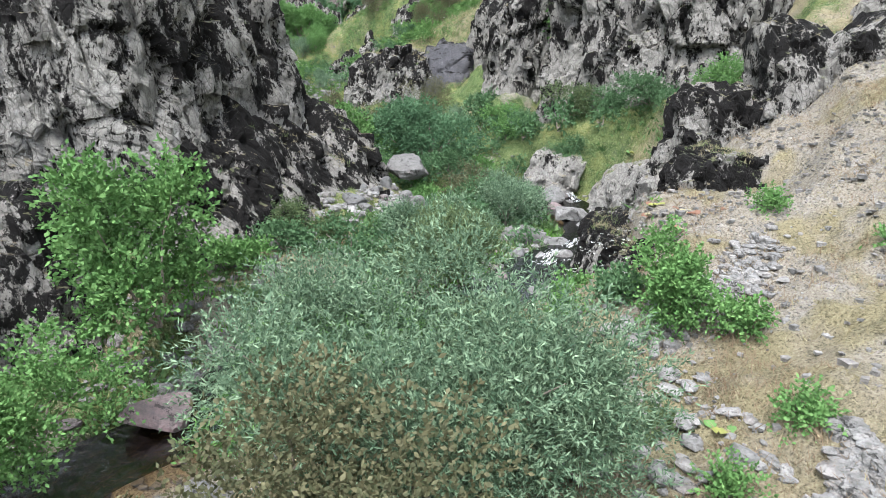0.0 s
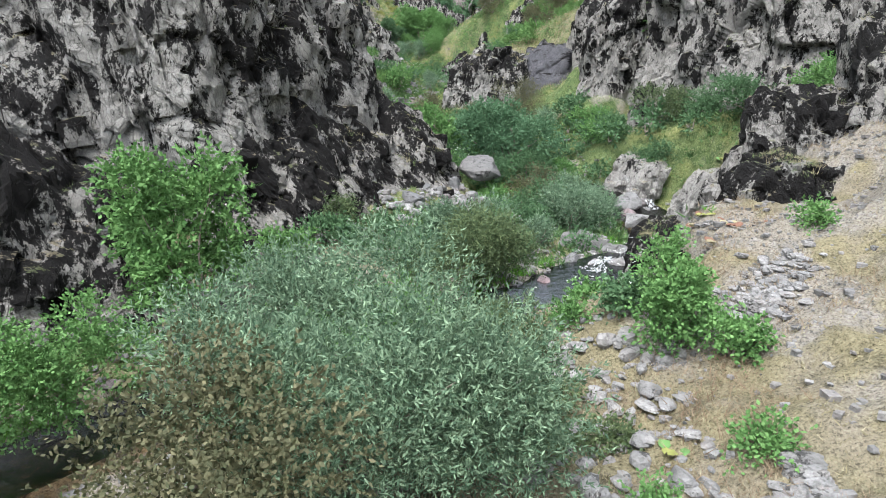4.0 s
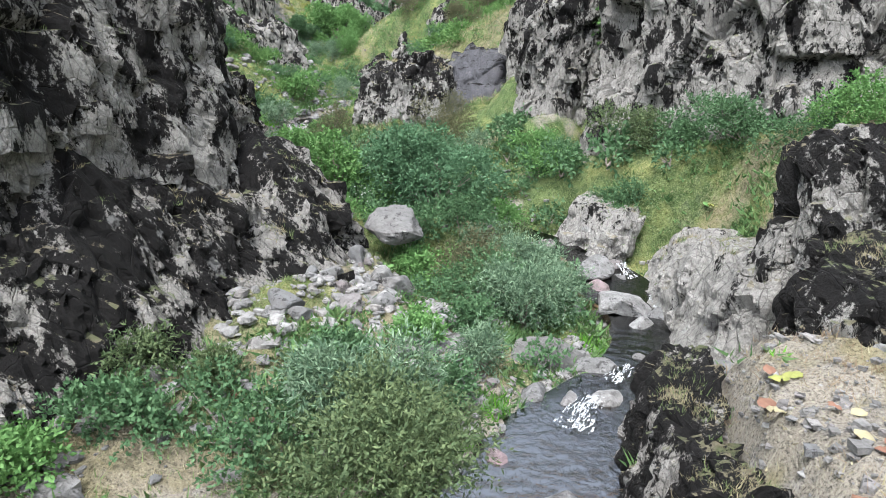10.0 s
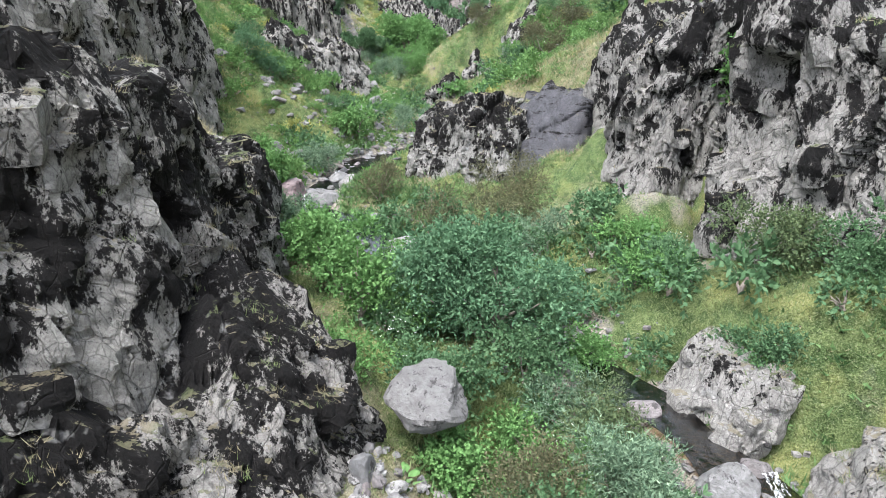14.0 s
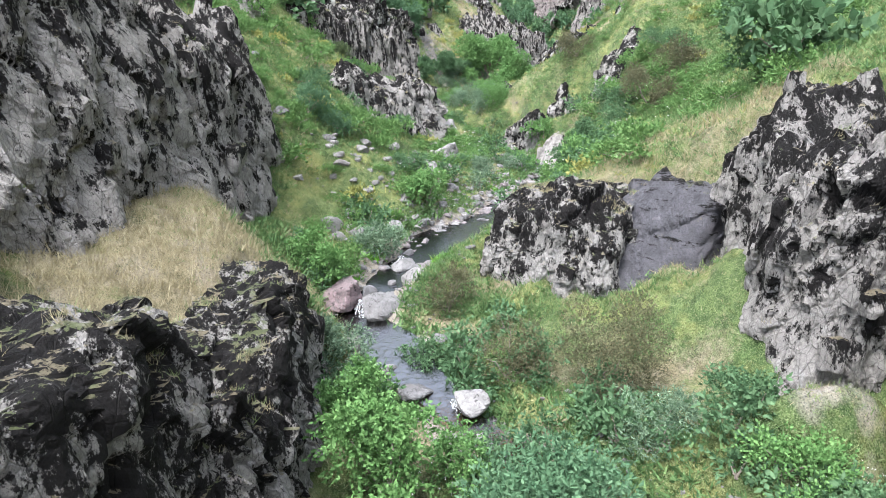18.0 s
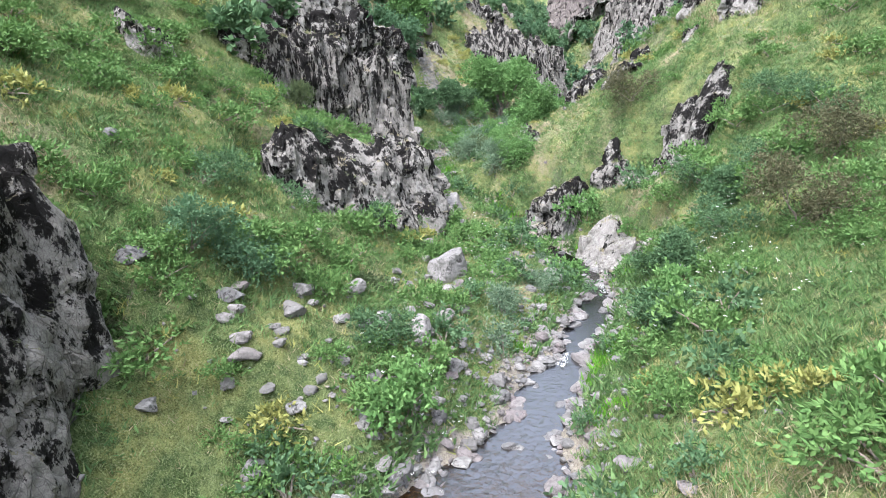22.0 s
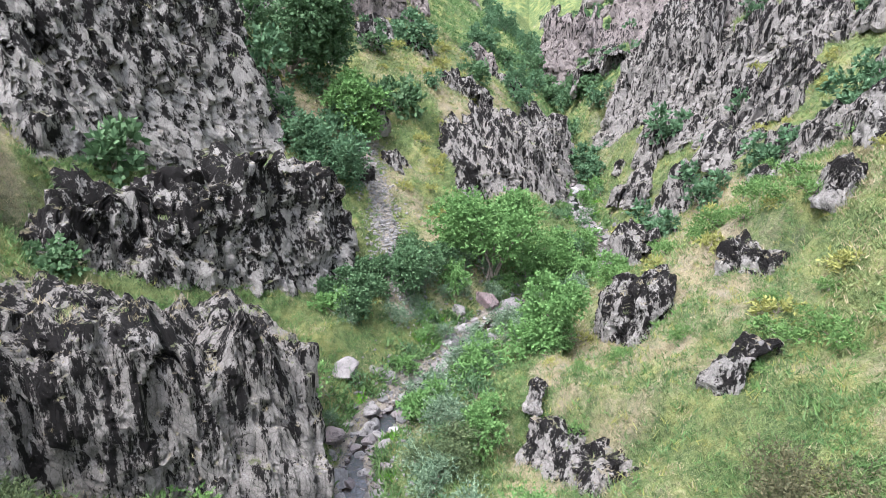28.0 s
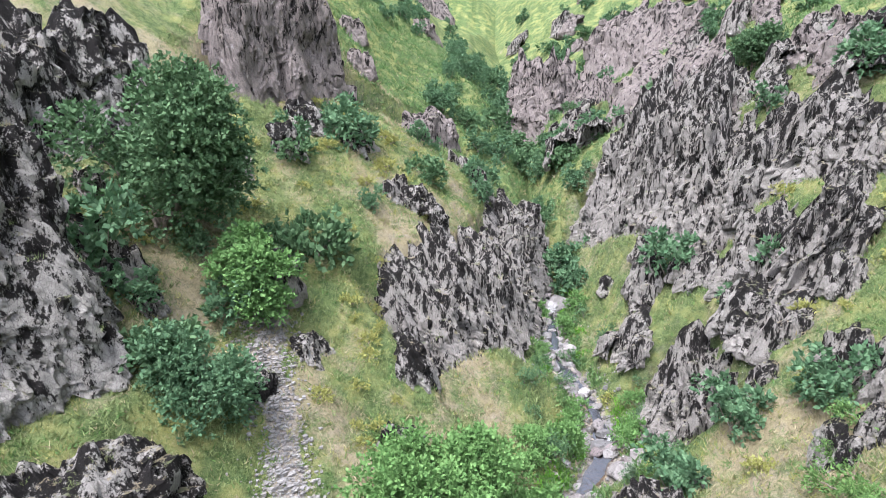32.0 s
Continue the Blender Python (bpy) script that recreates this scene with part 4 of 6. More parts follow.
def stone_shape(seed, n=9):
    P, F = cut_stone(seed, n, 11, 0.52, 34.0)
    return P * (1.22 + 0.09 * fbm(P * 1.7 + seed, 3, seed) + 0.035 * fbm(P * 6 + seed, 2, seed))[:, None], F


STONES = {}
def stone_mesh(kind, mat):
    key = (kind, mat.name)
    if key not in STONES:
        P, F = stone_shape(kind + 50, 9)
        STONES[key] = fast_mesh("boulder", P, F, mat, False)
    return STONES[key]


rng = np.random.default_rng(7)
def boulder(x, y, r, mat=None, z=None, flat=0.7, kind=None, label="weathered grey boulder lying by the stream", group="stream boulders", turn=None, name="boulder"):
    mat = mat or STONE
    kind = int(rng.integers(0, 8)) if kind is None else kind
    ob = new(name, stone_mesh(kind, mat))
    if z is None:
        z = float(ground([x], [y])[0])
        xc, zc, w = creek(y)
        if abs(x - xc) < w:
            z = max(z, float(zc) - 0.1)
    e = 0.8 + 0.4 * rng.random()
    ob.matrix_world = pose(x, y, z + r * flat * 0.22, 8 * rng.random(), 8 * rng.random(), turn if turn is not None else 360 * rng.random()) @ Matrix.Diagonal((0.85 * r * e, 0.85 * r / e, 0.85 * r * flat, 1))
    return tagged(ob, label, "boulder", group)


boulder(2.25, 13.5, 0.34, z=-4.8, flat=0.5, label="pale flat-topped stone in a dark pool")
boulder(1.45, 14.5, 0.2, z=-4.8, label="small reddish stone in a dark pool", mat=STONE_RED)
boulder(1.45, 11.7, 0.25, z=-4.7)
boulder(1.75, 11.5, 0.13, z=-4.7)
boulder(2.1, 16.4, 0.34, label="pale boulder beside tufts of bright grass")
boulder(2.7, 16.3, 0.22)
boulder(3.35, 16.4, 0.30, mat=STONE_PALE)
boulder(3.2, 17.6, 0.45, flat=0.55)
boulder(2.4, 17.8, 0.6, flat=0.6, mat=STONE_PALE, label="broad pale boulder on the stream bank")
boulder(4.35, 20.3, 0.62, flat=0.55, z=-4.5, turn=20, mat=STONE_FAN, label="rounded pale boulder standing in the stream")
boulder(4.6, 19.5, 0.3, mat=STONE_FAN)
boulder(5.5, 21.2, 0.32, flat=0.5, mat=STONE_FAN)
boulder(4.0, 22.3, 0.5, z=-4.25, label="rounded grey boulder standing in the stream")
boulder(4.3, 22.8, 0.22)
boulder(-4.4, 8.5, 0.5, z=-5.1, mat=STONE_RED, label="pinkish grey boulder at the stream's edge")
boulder(4.0, 21.6, 0.30, mat=STONE_RED, label="dark reddish boulder standing in the stream")
boulder(-1.4, 22.4, 0.9, flat=0.5, z=-3.2, mat=STONE_PALE, label="large pale boulder at a cliff's foot")
boulder(-0.9, 19.8, 0.42, flat=0.9, mat=STONE_PALE)
boulder(-4.4, 31.6, 0.5, z=-2.95, mat=STONE_FAN)
boulder(0.7, 18.3, 0.34, mat=STONE_FAN)
boulder(-1.2, 19.9, 0.33, mat=STONE)
boulder(-1.9, 20.3, 0.22, flat=1.3)
boulder(0.6, 17.6, 0.5, flat=0.4, mat=STONE_PALE, label="flat pale stone among herbs")
boulder(-10.4, 36.1, 0.85, flat=0.75, z=-2.3, mat=STONE_RED, label="large smooth reddish boulder above a small fall")
boulder(-9.0, 35.8, 0.7, z=-2.4, label="large grey boulder above a small fall")
boulder(-8.6, 38.4, 0.55)
boulder(-9.7, 39.9, 0.6, flat=0.5)
boulder(-12.3, 41.0, 0.45, mat=STONE_PALE, flat=0.9)
boulder(-13.6, 40.7, 0.5, mat=STONE_PALE, flat=0.8)
boulder(-12.9, 41.2, 0.3, mat=STONE_PALE)
boulder(-13.1, 55.9, 1.05, flat=0.8, z=0.3, mat=STONE_PALE, label="large pinkish angular boulder on a grassy slope")
boulder(-12.1, 49.3, 0.45, flat=0.9, mat=STONE_PALE)
boulder(-14.3, 49.3, 0.4, mat=STONE_PALE)
boulder(-17.8, 44.0, 0.4)
boulder(-8.1, 60.0, 0.6, flat=0.55, mat=STONE_PALE, label="pale boulder standing in the stream")
boulder(-9.3, 58.6, 0.55, mat=STONE_PALE)
boulder(-16.0, 63.0, 1.35, flat=0.7, z=1.2, mat=STONE_PALE, label="huge pale boulder below a columnar cliff")
boulder(-14.6, 62.0, 0.8, flat=0.7, z=0.6, mat=STONE_PALE)
boulder(-23.7, 77.5, 0.95, flat=0.7, z=1.6)
boulder(-24.3, 79.2, 0.7)
boulder(-23.3, 75.6, 0.6)
boulder(-23.7, 81.0, 1.05, flat=0.8, z=2.6, mat=STONE_PALE, label="large pale boulder among green herbs")
boulder(-18.9, 78.4, 1.2, flat=0.55, z=2.1, label="large grey boulder among willows")
boulder(-18.9, 86.3, 0.6, mat=STONE_PALE)
boulder(-19.0, 91.4, 0.9, mat=STONE_PALE, label="large pale boulder in front of a tree")
boulder(-20.4, 90.8, 0.85, mat=STONE_RED, label="reddish boulder in front of a tree")
boulder(-17.6, 93.4, 0.8, mat=STONE_PALE)
boulder(-12.4, 102.4, 0.8, mat=STONE_PALE)
boulder(-11.5, 103.5, 0.7, mat=STONE_PALE)
boulder(-18.2, 124.8, 1.3, mat=STONE_PALE, label="large pale boulder wedged in the gorge")
boulder(-13.8, 104.6, 0.6)
for k in range(120):
    y = rng.uniform(6, 128)
    if 11.6 < y < 15.6:
        y += 5
    xc, zc, w = creek(y)
    u = rng.normal(0, 1.0)
    boulder(float(xc + np.sign(u) * (0.25 * float(w) + abs(u) * float(w) * 0.8)), y, 0.14 + 0.3 * rng.random() ** 2.2 + 0.0016 * y, mat=(STONE, STONE, STONE_PALE)[k % 3], flat=0.55 + 0.3 * rng.random())
for k in range(90):
    y = rng.uniform(73, 126)
    xc, zc, w = creek(y)
    boulder(float(xc + rng.normal(0, 0.75)), y, 0.22 + 0.45 * rng.random() ** 2, mat=(STONE, STONE_PALE, STONE_FAN)[k % 3], flat=0.6 + 0.3 * rng.random(), label="pale boulder crowding the upper stream")
for k in range(70):
    y = rng.uniform(38, 64)
    x = float(creek(y)[0]) - 2 - abs(rng.normal(0, 4.0))
    boulder(x, y, 0.12 + 0.3 * rng.random() ** 2, mat=(STONE, STONE_PALE)[k % 2], label="pale stone lying on a grassy slope", group="stones on the slope")
for k in range(64):
    boulder(rng.uniform(-2.6, 1.6), rng.uniform(15.6, 21), 0.11 + 0.24 * rng.random() ** 1.6, mat=(STONE, STONE_FAN)[k % 2], label="pale stone lying among grass", group="stones on the flat")


def joined_stones(name, label, xs, ys, rs, mat, seed, n_side=1):
    """Rubble that nobody could count, in one mesh."""
    g = np.random.default_rng(seed)
    shapes = [cut_stone(900 + k, n_side, 9, 0.5, 9.0) for k in range(7)]
    F = shapes[0][1]
    s = shapes[0][0]
    n, m = len(xs), len(s)
    zs = ground(xs, ys)
    a = g.uniform(0, 6.28, n)
    sc = rs[:, None] * g.uniform(0.65, 1.3, (n, 3)) * np.array([1, 1, 0.6])
    V = np.stack([p for p, _ in shapes])[g.integers(0, 7, n)] * sc[:, None] * g.uniform(0.9, 1.1, (n, m, 1))
    X = V[..., 0] * np.cos(a)[:, None] - V[..., 1] * np.sin(a)[:, None] + xs[:, None]
    Y = V[..., 0] * np.sin(a)[:, None] + V[..., 1] * np.cos(a)[:, None] + ys[:, None]
    Z = V[..., 2] + (zs + rs * 0.2)[:, None]
    FF = (F[None] + (np.arange(n) * m)[:, None, None]).reshape(-1, 4)
    return tagged(new(name, fast_mesh(name, np.stack([X, Y, Z], -1).reshape(-1, 3), FF, mat, False)), label, "rubble", kind="stuff")


def pick(g, n, x0, x1, y0, y1, keep):
    xs, ys = g.uniform(x0, x1, n), g.uniform(y0, y1, n)
    k = g.random(n) < keep(xs, ys)
    return xs[k], ys[k]


g = np.random.default_rng(11)
xs, ys = pick(g, 9000, 2.2, 12, 1, 20, lambda x, y: np.clip((cover(x, y)[1] - 0.5) * 2.2, 0, 1))
joined_stones("gravel", "loose pale gravel and rubble on dry slope", xs, ys, 0.025 + 0.09 * g.random(len(xs)) ** 3, STONE_PALE, 1, 1)
yy = g.uniform(4, 130, 11000)
cx, cz, cw = creek(yy)
xx = cx + g.normal(0, 1, len(yy)) * (cw + 0.5)
joined_stones("gravel", "mixed grey pebbles along the stream bed", xx, yy, 0.03 + 0.12 * g.random(len(yy)) ** 3 + 0.0006 * yy, STONE, 2)
yy = g.uniform(6, 128, 1500)
cx, cz, cw = creek(yy)
xx = cx + g.normal(0, 0.8, len(yy)) * (cw + 0.35)
yy[:500] = g.uniform(39, 66, 500)
cx, cz, cw = creek(yy)
xx = cx + g.normal(0, 0.85, len(yy)) * (cw + 0.5)
joined_stones("river_stones", "rounded grey cobbles in and beside the stream", xx, yy, 0.07 + 0.2 * g.random(len(yy)) ** 2.5 + 0.001 * yy, STONE, 5, 3)
yy = g.uniform(39, 66, 420)
cx, cz, cw = creek(yy)
joined_stones("river_stones", "grey cobbles breaking the shallow stream", cx + g.uniform(-1, 1, 420) * cw, yy, 0.16 + 0.2 * g.random(420) ** 1.5, STONE, 12, 3)
g12 = np.random.default_rng(77)
ys = g12.uniform(43, 66, 520)
joined_stones("rubble", "pale stones strewn over a grassy stream bank", creek(ys)[0] - creek(ys)[2] - 6.5 * g12.random(520) ** 1.8, ys, 0.07 + 0.24 * g12.random(520) ** 3, STONE_PALE, 13, 3)
ys = g.uniform(86, 100, 3600)
xs = np.interp(ys, [86, 90, 92.5, 95, 98, 101], [-24.0, -26.3, -28.0, -30.0, -31.8, -33.5]) + g.normal(0, 0.85, len(ys))
joined_stones("scree", "chute of pale loose scree down the hillside", xs, ys, 0.06 + 0.16 * g.random(len(ys)) ** 2, STONE_FAN, 3)
xs, ys = pick(g, 3400, -7.0, -3.1, 9, 15, lambda x, y: 0.25 * (np.abs(x + 4.9) < 1.5))
joined_stones("rubble", "pale broken rubble at a cliff's foot", xs, ys, 0.04 + 0.2 * g.random(len(xs)) ** 4, STONE_PALE, 4, 2)


xs, ys = g.uniform(2.2, 4.1, 420), g.uniform(15.9, 18.7, 420)
joined_stones("rubble", "pale cobbles heaped beside the stream", xs, ys, 0.04 + 0.13 * g.random(420) ** 2, STONE_FAN, 8, 2)
xs, ys = g.uniform(-3.4, 1.2, 900), g.uniform(13.6, 21.4, 900)
joined_stones("rubble", "pale stones scattered among grass at a cliff's foot", xs, ys, 0.04 + 0.17 * g.random(900) ** 2.2, STONE_FAN, 9, 2)
xs, ys = g.uniform(1.2, 3.6, 420), g.uniform(5.4, 9.6, 420)
joined_stones("rubble", "pale broken stones on a dry bank", xs, ys, 0.03 + 0.16 * g.random(420) ** 2.5, STONE_FAN, 10, 2)
xs, ys = g.uniform(3.0, 9.0, 700), g.uniform(2.0, 15.0, 700)
joined_stones("rubble", "scattered pale stones on dusty slope", xs, ys, 0.03 + 0.10 * g.random(700) ** 3, STONE_FAN, 11, 1)
ft = g.random(900)
xs = 4.3 + (1.1 * ft + 0.15) * g.uniform(-1, 1, 900) * (0.55 + 0.25 * ft) - 0.45 * ft
ys = 5.6 - 1.5 * ft + g.normal(0, 0.15, 900)
joined_stones("rubble", "fan of pale loose stones on dry slope", xs, ys, 0.035 + 0.10 * g.random(900) ** 2, STONE_FAN, 6, 2)
ft = g.random(320)
joined_stones("rubble", "trail of pale loose stones behind a green shrub", 4.2 + 1.2 * ft + g.normal(0, 0.22, 320), 8.9 + 1.1 * ft + g.normal(0, 0.25, 320), 0.04 + 0.09 * g.random(320) ** 2, STONE_FAN, 7, 2)


# ---- plants ----
def unit(v):
    return v / np.maximum(np.linalg.norm(v, axis=-1, keepdims=True), 1e-9)


def leaf_quads(base, direction, length, width, g, fold=0.0):
    """One four-cornered leaf at each base."""
    n = len(base)
    side = unit(np.cross(direction, unit(g.normal(0, 1, (n, 3)) + np.array([0, 0, 0.01]))))
    length, width = np.broadcast_to(length, n)[:, None], np.broadcast_to(width, n)[:, None]
    mid = base + direction * length * 0.45
    V = np.stack([base, mid + side * width * 0.5, base + direction * length, mid - side * width * 0.5], 1)
    return V.reshape(-1, 3), np.arange(n * 4).reshape(-1, 4)


def tube(points, radii, sides=6):
    points = np.asarray(points, float)
    V = []
    t = unit(np.gradient(points, axis=0))
    ref = np.array([0.3, 0.9, 0.1])
    for p, d, r in zip(points, t, radii):
        u = unit(np.cross(d, ref))
        v = np.cross(d, u)
        an = np.linspace(0, 2 * np.pi, sides, endpoint=False)
        V.append(p + r * (np.cos(an)[:, None] * u + np.sin(an)[:, None] * v))
    F = []
    for i in range(len(points) - 1):
        for j in range(sides):
            k = (j + 1) % sides
            F.append((i * sides + j, i * sides + k, (i + 1) * sides + k, (i + 1) * sides + j))
    return np.concatenate(V), np.array(F)


def merge(list_vf):
    V, F, base = [], [], 0
    for v, f in list_vf:
        V.append(v)
        F.append(f + base)
        base += len(v)
    return np.concatenate(V), np.concatenate(F)


def plant_meshes(rx, ry, h, leaves, leaf, mat, seed, lobes=7, trunk=0.0, stems=5, spray=0.35, droop=0.2, low=0.0, thick=0.03):
    """Stem and foliage meshes of a shrub or tree, its foot at 0: crown half widths, height, number and size of leaves."""
    g = np.random.default_rng(seed)
    crown_h = h - trunk
    c = g.uniform(-1, 1, (lobes, 3))
    c = c / np.maximum(1, np.linalg.norm(c, axis=1))[:, None]
    C = np.stack([c[:, 0] * rx * 0.74, c[:, 1] * ry * 0.74, trunk + crown_h * (0.45 + 0.39 * c[:, 2])], 1)
    R = g.uniform(0.24, 0.46, lobes) * (7.0 / lobes) ** 0.18
    rad = np.stack([R * rx, R * ry, R * crown_h * 0.75], 1)
    per = 9
    n = max(8, leaves // per)
    k = g.choice(lobes, n, p=(R ** 2) / (R ** 2).sum())
    dirs = unit(g.normal(0, 1, (n, 3)) + np.array([0, 0, 0.35]))
    depth = 1 - 0.75 * g.random(n) ** 1.8
    bump_ = 1 + 0.22 * vnoise(dirs * 2.2 + k[:, None] * 3.1, seed)
    base = C[k] + dirs * rad[k] * (depth * bump_)[:, None]
    base[:, 2] = np.maximum(base[:, 2], low + 0.08 * g.random(n) * h)
    sd = unit(dirs + np.array([0, 0, 0.55 - droop]) + 0.45 * g.normal(0, 1, (n, 3)))
    L = spray * g.uniform(0.6, 1.3, n)
    t = g.uniform(0.05, 1, (n, per))
    bent = np.zeros((n, per, 3))
    bent[..., 2] = -droop * (t ** 2) * L[:, None]
    pos = base[:, None] + sd[:, None] * (t * L[:, None])[..., None] + bent
    ld = unit(sd[:, None] * 0.7 + g.normal(0, 0.6, (n, per, 3)) + np.array([0, 0, 0.1 - droop * 0.6]))
    V, F = leaf_quads(pos.reshape(-1, 3), ld.reshape(-1, 3), leaf[0] * g.uniform(0.6, 1.25, n * per), leaf[1] * g.uniform(0.7, 1.2, n * per), g)
    foliage = fast_mesh("foliage", V, F, mat, False)
    bits = []
    if trunk > 0:
        p = np.linspace(0, 1, 7)[:, None] * np.array([0.06 * rx, 0.05 * ry, trunk + crown_h * 0.6]) + 0.03 * h * g.normal(0, 1, (7, 3)) * np.linspace(0, 1, 7)[:, None]
        bits.append(tube(p, np.linspace(thick * 2.2, thick * 0.6, 7)))
    for i in range(stems):
        tgt = C[i % lobes] + 0.25 * rad[i % lobes] * g.normal(0, 1, 3)
        z0 = trunk * 0.75 if trunk > 0 else 0
        st = np.array([g.normal(0, 0.06 * rx), g.normal(0, 0.06 * ry), z0])
        s = np.linspace(0, 1, 6)[:, None]
        p = st + (tgt - st) * s + np.array([0, 0, 0.18 * h]) * s * (1 - s) + 0.04 * h * g.normal(0, 1, (6, 3)) * s * (1 - s) * 2
        bits.append(tube(p, np.linspace(thick, thick * 0.25, 6), 5))
    V, F = merge(bits)
    return foliage, fast_mesh("stem", V, F, BARK)


def plant(x, y, rx, ry, h, leaves, leaf, mat, label, category="shrub", name="shrub", seed=1, z=None, group="", **kw):
    z = float(ground([x], [y])[0]) - 0.05 if z is None else z
    root = thing(name, x, y, z, label, category, group)
    fol, stem = plant_meshes(rx, ry, h, leaves, leaf, mat, seed, **kw)
    part("trunk" if kw.get("trunk") else "stem", stem, root)
    part("crown" if kw.get("trunk") else "foliage", fol, root)
    return root


WIL, SMALL, MID, BIG = (0.12, 0.024), (0.07, 0.045), (0.11, 0.07), (0.2, 0.13)
# start of the walk
plant(-0.4, 6.0, 2.65, 2.1, 3.0, 125000, (0.075, 0.018), LEAF_WILLOW, "broad grey-green willow bush beside the stream", seed=3, lobes=26, z=-4.65, droop=0.1, spray=0.34, stems=12, name="willow_bush")
plant(-0.9, 3.7, 1.5, 1.2, 2.5, 16000, (0.06, 0.035), LEAF_THORN, "brownish thorn bush in front of a willow", seed=4, lobes=9, z=-4.8, name="thorn_bush")
plant(3.4, 8.8, 0.52, 0.5, 1.35, 8000, SMALL, LEAF_FRESH, "bright green shrub on dry gravel", seed=5)
plant(4.2, 8.2, 0.38, 0.32, 0.55, 2200, SMALL, LEAF_FRESH, "low green shrub with bare grey twigs", seed=6)
for k, (x, y, r) in enumerate(((1.9, 7.4, 0.5), (1.4, 8.6, 0.6), (2.0, 9.6, 0.35), (2.5, 6.5, 0.3), (1.7, 6.2, 0.4), (2.9, 5.3, 0.14))):
    plant(x, y, r, r * 0.9, r * 1.1, 1000 + int(3000 * r), (0.06, 0.035), (LEAF_OLIVE, LEAF_FRESH)[k % 3 // 2], "low dark green scrub among pale stones", "shrub", "shrub", seed=180 + k, group="scrub on the dry slope")
for k, (x, y, r) in enumerate(((10.1, 13.2, 0.6), (8.9, 11.2, 0.5), (6.8, 8.8, 0.2), (7.6, 7.7, 0.25), (5.5, 4.4, 0.14), (11.5, 14.6, 0.55), (4.0, 6.0, 0.16), (6.0, 10.9, 0.2))):
    plant(x, y, r, r * 0.9, r * 1.3, 900 + int(2500 * r), (0.06, 0.04), LEAF_FRESH, "small green herb on dry stony slope", "herb", "herb_clump", seed=160 + k, group="herbs on the dry slope")
plant(-4.8, 9.4, 1.35, 1.2, 2.8, 15000, (0.1, 0.06), LEAF_FRESH, "tall fresh green shrub below a dark cliff", seed=7, z=-4.0, lobes=9)
plant(-5.5, 7.2, 1.3, 1.2, 1.7, 11000, SMALL, LEAF_FRESH, "low fresh green shrub beside the stream", seed=8, z=-4.9, lobes=9)
plant(-6.4, 6.0, 1.3, 1.2, 1.6, 8000, SMALL, LEAF_FRESH, "low fresh green shrub beside the stream", seed=9, z=-5.0)
plant(-0.3, 12.7, 1.7, 1.3, 1.7, 20000, (0.08, 0.03), LEAF_OLIVE, "tangled olive-green shrub beside a pool", seed=10, z=-4.35, lobes=10)
plant(-0.3, 14.0, 1.2, 0.9, 1.3, 12000, WIL, LEAF_WILLOW, "grey-green willow bush behind a tangled shrub", seed=11, z=-4.1, lobes=8, name="willow_bush")
plant(1.2, 17.0, 0.45, 0.4, 0.7, 3000, WIL, LEAF_WILLOW, "small willow bush among pale stones", seed=12, name="willow_bush")
plant(2.0, 19.2, 0.95, 0.8, 1.35, 8000, WIL, LEAF_WILLOW, "small willow bush by the rapids", seed=13, name="willow_bush")
plant(0.3, 20.9, 1.2, 1.0, 2.6, 9000, (0.07, 0.03), LEAF_THORN, "tall brownish thorn bush", seed=14, name="thorn_bush")
plant(0.5, 19.6, 1.5, 1.1, 1.3, 9000, SMALL, LEAF_DEEP, "dense deep green bramble thicket", seed=15, name="bramble")
plant(2.2, 21.9, 1.1, 0.9, 1.7, 9000, WIL, LEAF_WILLOW, "grey-green willow bush by the stream", seed=16, name="willow_bush")
plant(-0.6, 26.4, 2.4, 2.0, 3.2, 26000, (0.13, 0.05), LEAF_TREE, "spreading blue-green willow tree on the valley floor", "tree", "willow_tree", seed=17, lobes=12, trunk=0.24, thick=0.06, stems=9)
plant(-5.0, 27.6, 1.2, 1.1, 2.4, 8000, MID, LEAF_FRESH, "slender fresh green tree at a cliff's foot", "tree", "tree", seed=18, trunk=0.25)
plant(-3.6, 25.2, 0.8, 0.7, 2.3, 4000, MID, LEAF_FRESH, "slender fresh green tree among herbs", "tree", "tree", seed=19, trunk=0.32)
plant(-3.2, 23.0, 1.3, 1.0, 1.0, 6000, SMALL, LEAF_FRESH, "low fresh green shrub at a cliff's foot", seed=20)
plant(5.5, 27.2, 1.3, 1.0, 1.7, 9000, SMALL, LEAF_OLIVE, "dark olive bramble under a cliff", seed=21, name="bramble")
plant(7.0, 25.9, 1.3, 0.9, 1.5, 9000, SMALL, LEAF_DEEP, "dark green bramble under a cliff", seed=22, name="bramble")
plant(10.2, 21.6, 1.4, 0.9, 1.3, 8000, SMALL, LEAF_FRESH, "leafy green bramble under a cliff", seed=71, name="bramble")
plant(9.3, 22.9, 1.3, 0.9, 1.2, 8000, SMALL, LEAF_DEEP, "dark green bramble under a cliff", seed=72, name="bramble")
plant(5.0, 25.2, 0.9, 0.8, 0.9, 5000, SMALL, LEAF_DEEP, "dark green bramble beside pale rock", seed=73, name="bramble")
plant(8.2, 24.4, 1.4, 0.9, 1.2, 8000, SMALL, LEAF_DEEP, "dark green bramble under a cliff", seed=23, name="bramble")
plant(3.0, 28.4, 1.4, 1.1, 1.0, 7000, SMALL, LEAF_FRESH, "low green thicket with white flowers", seed=24)
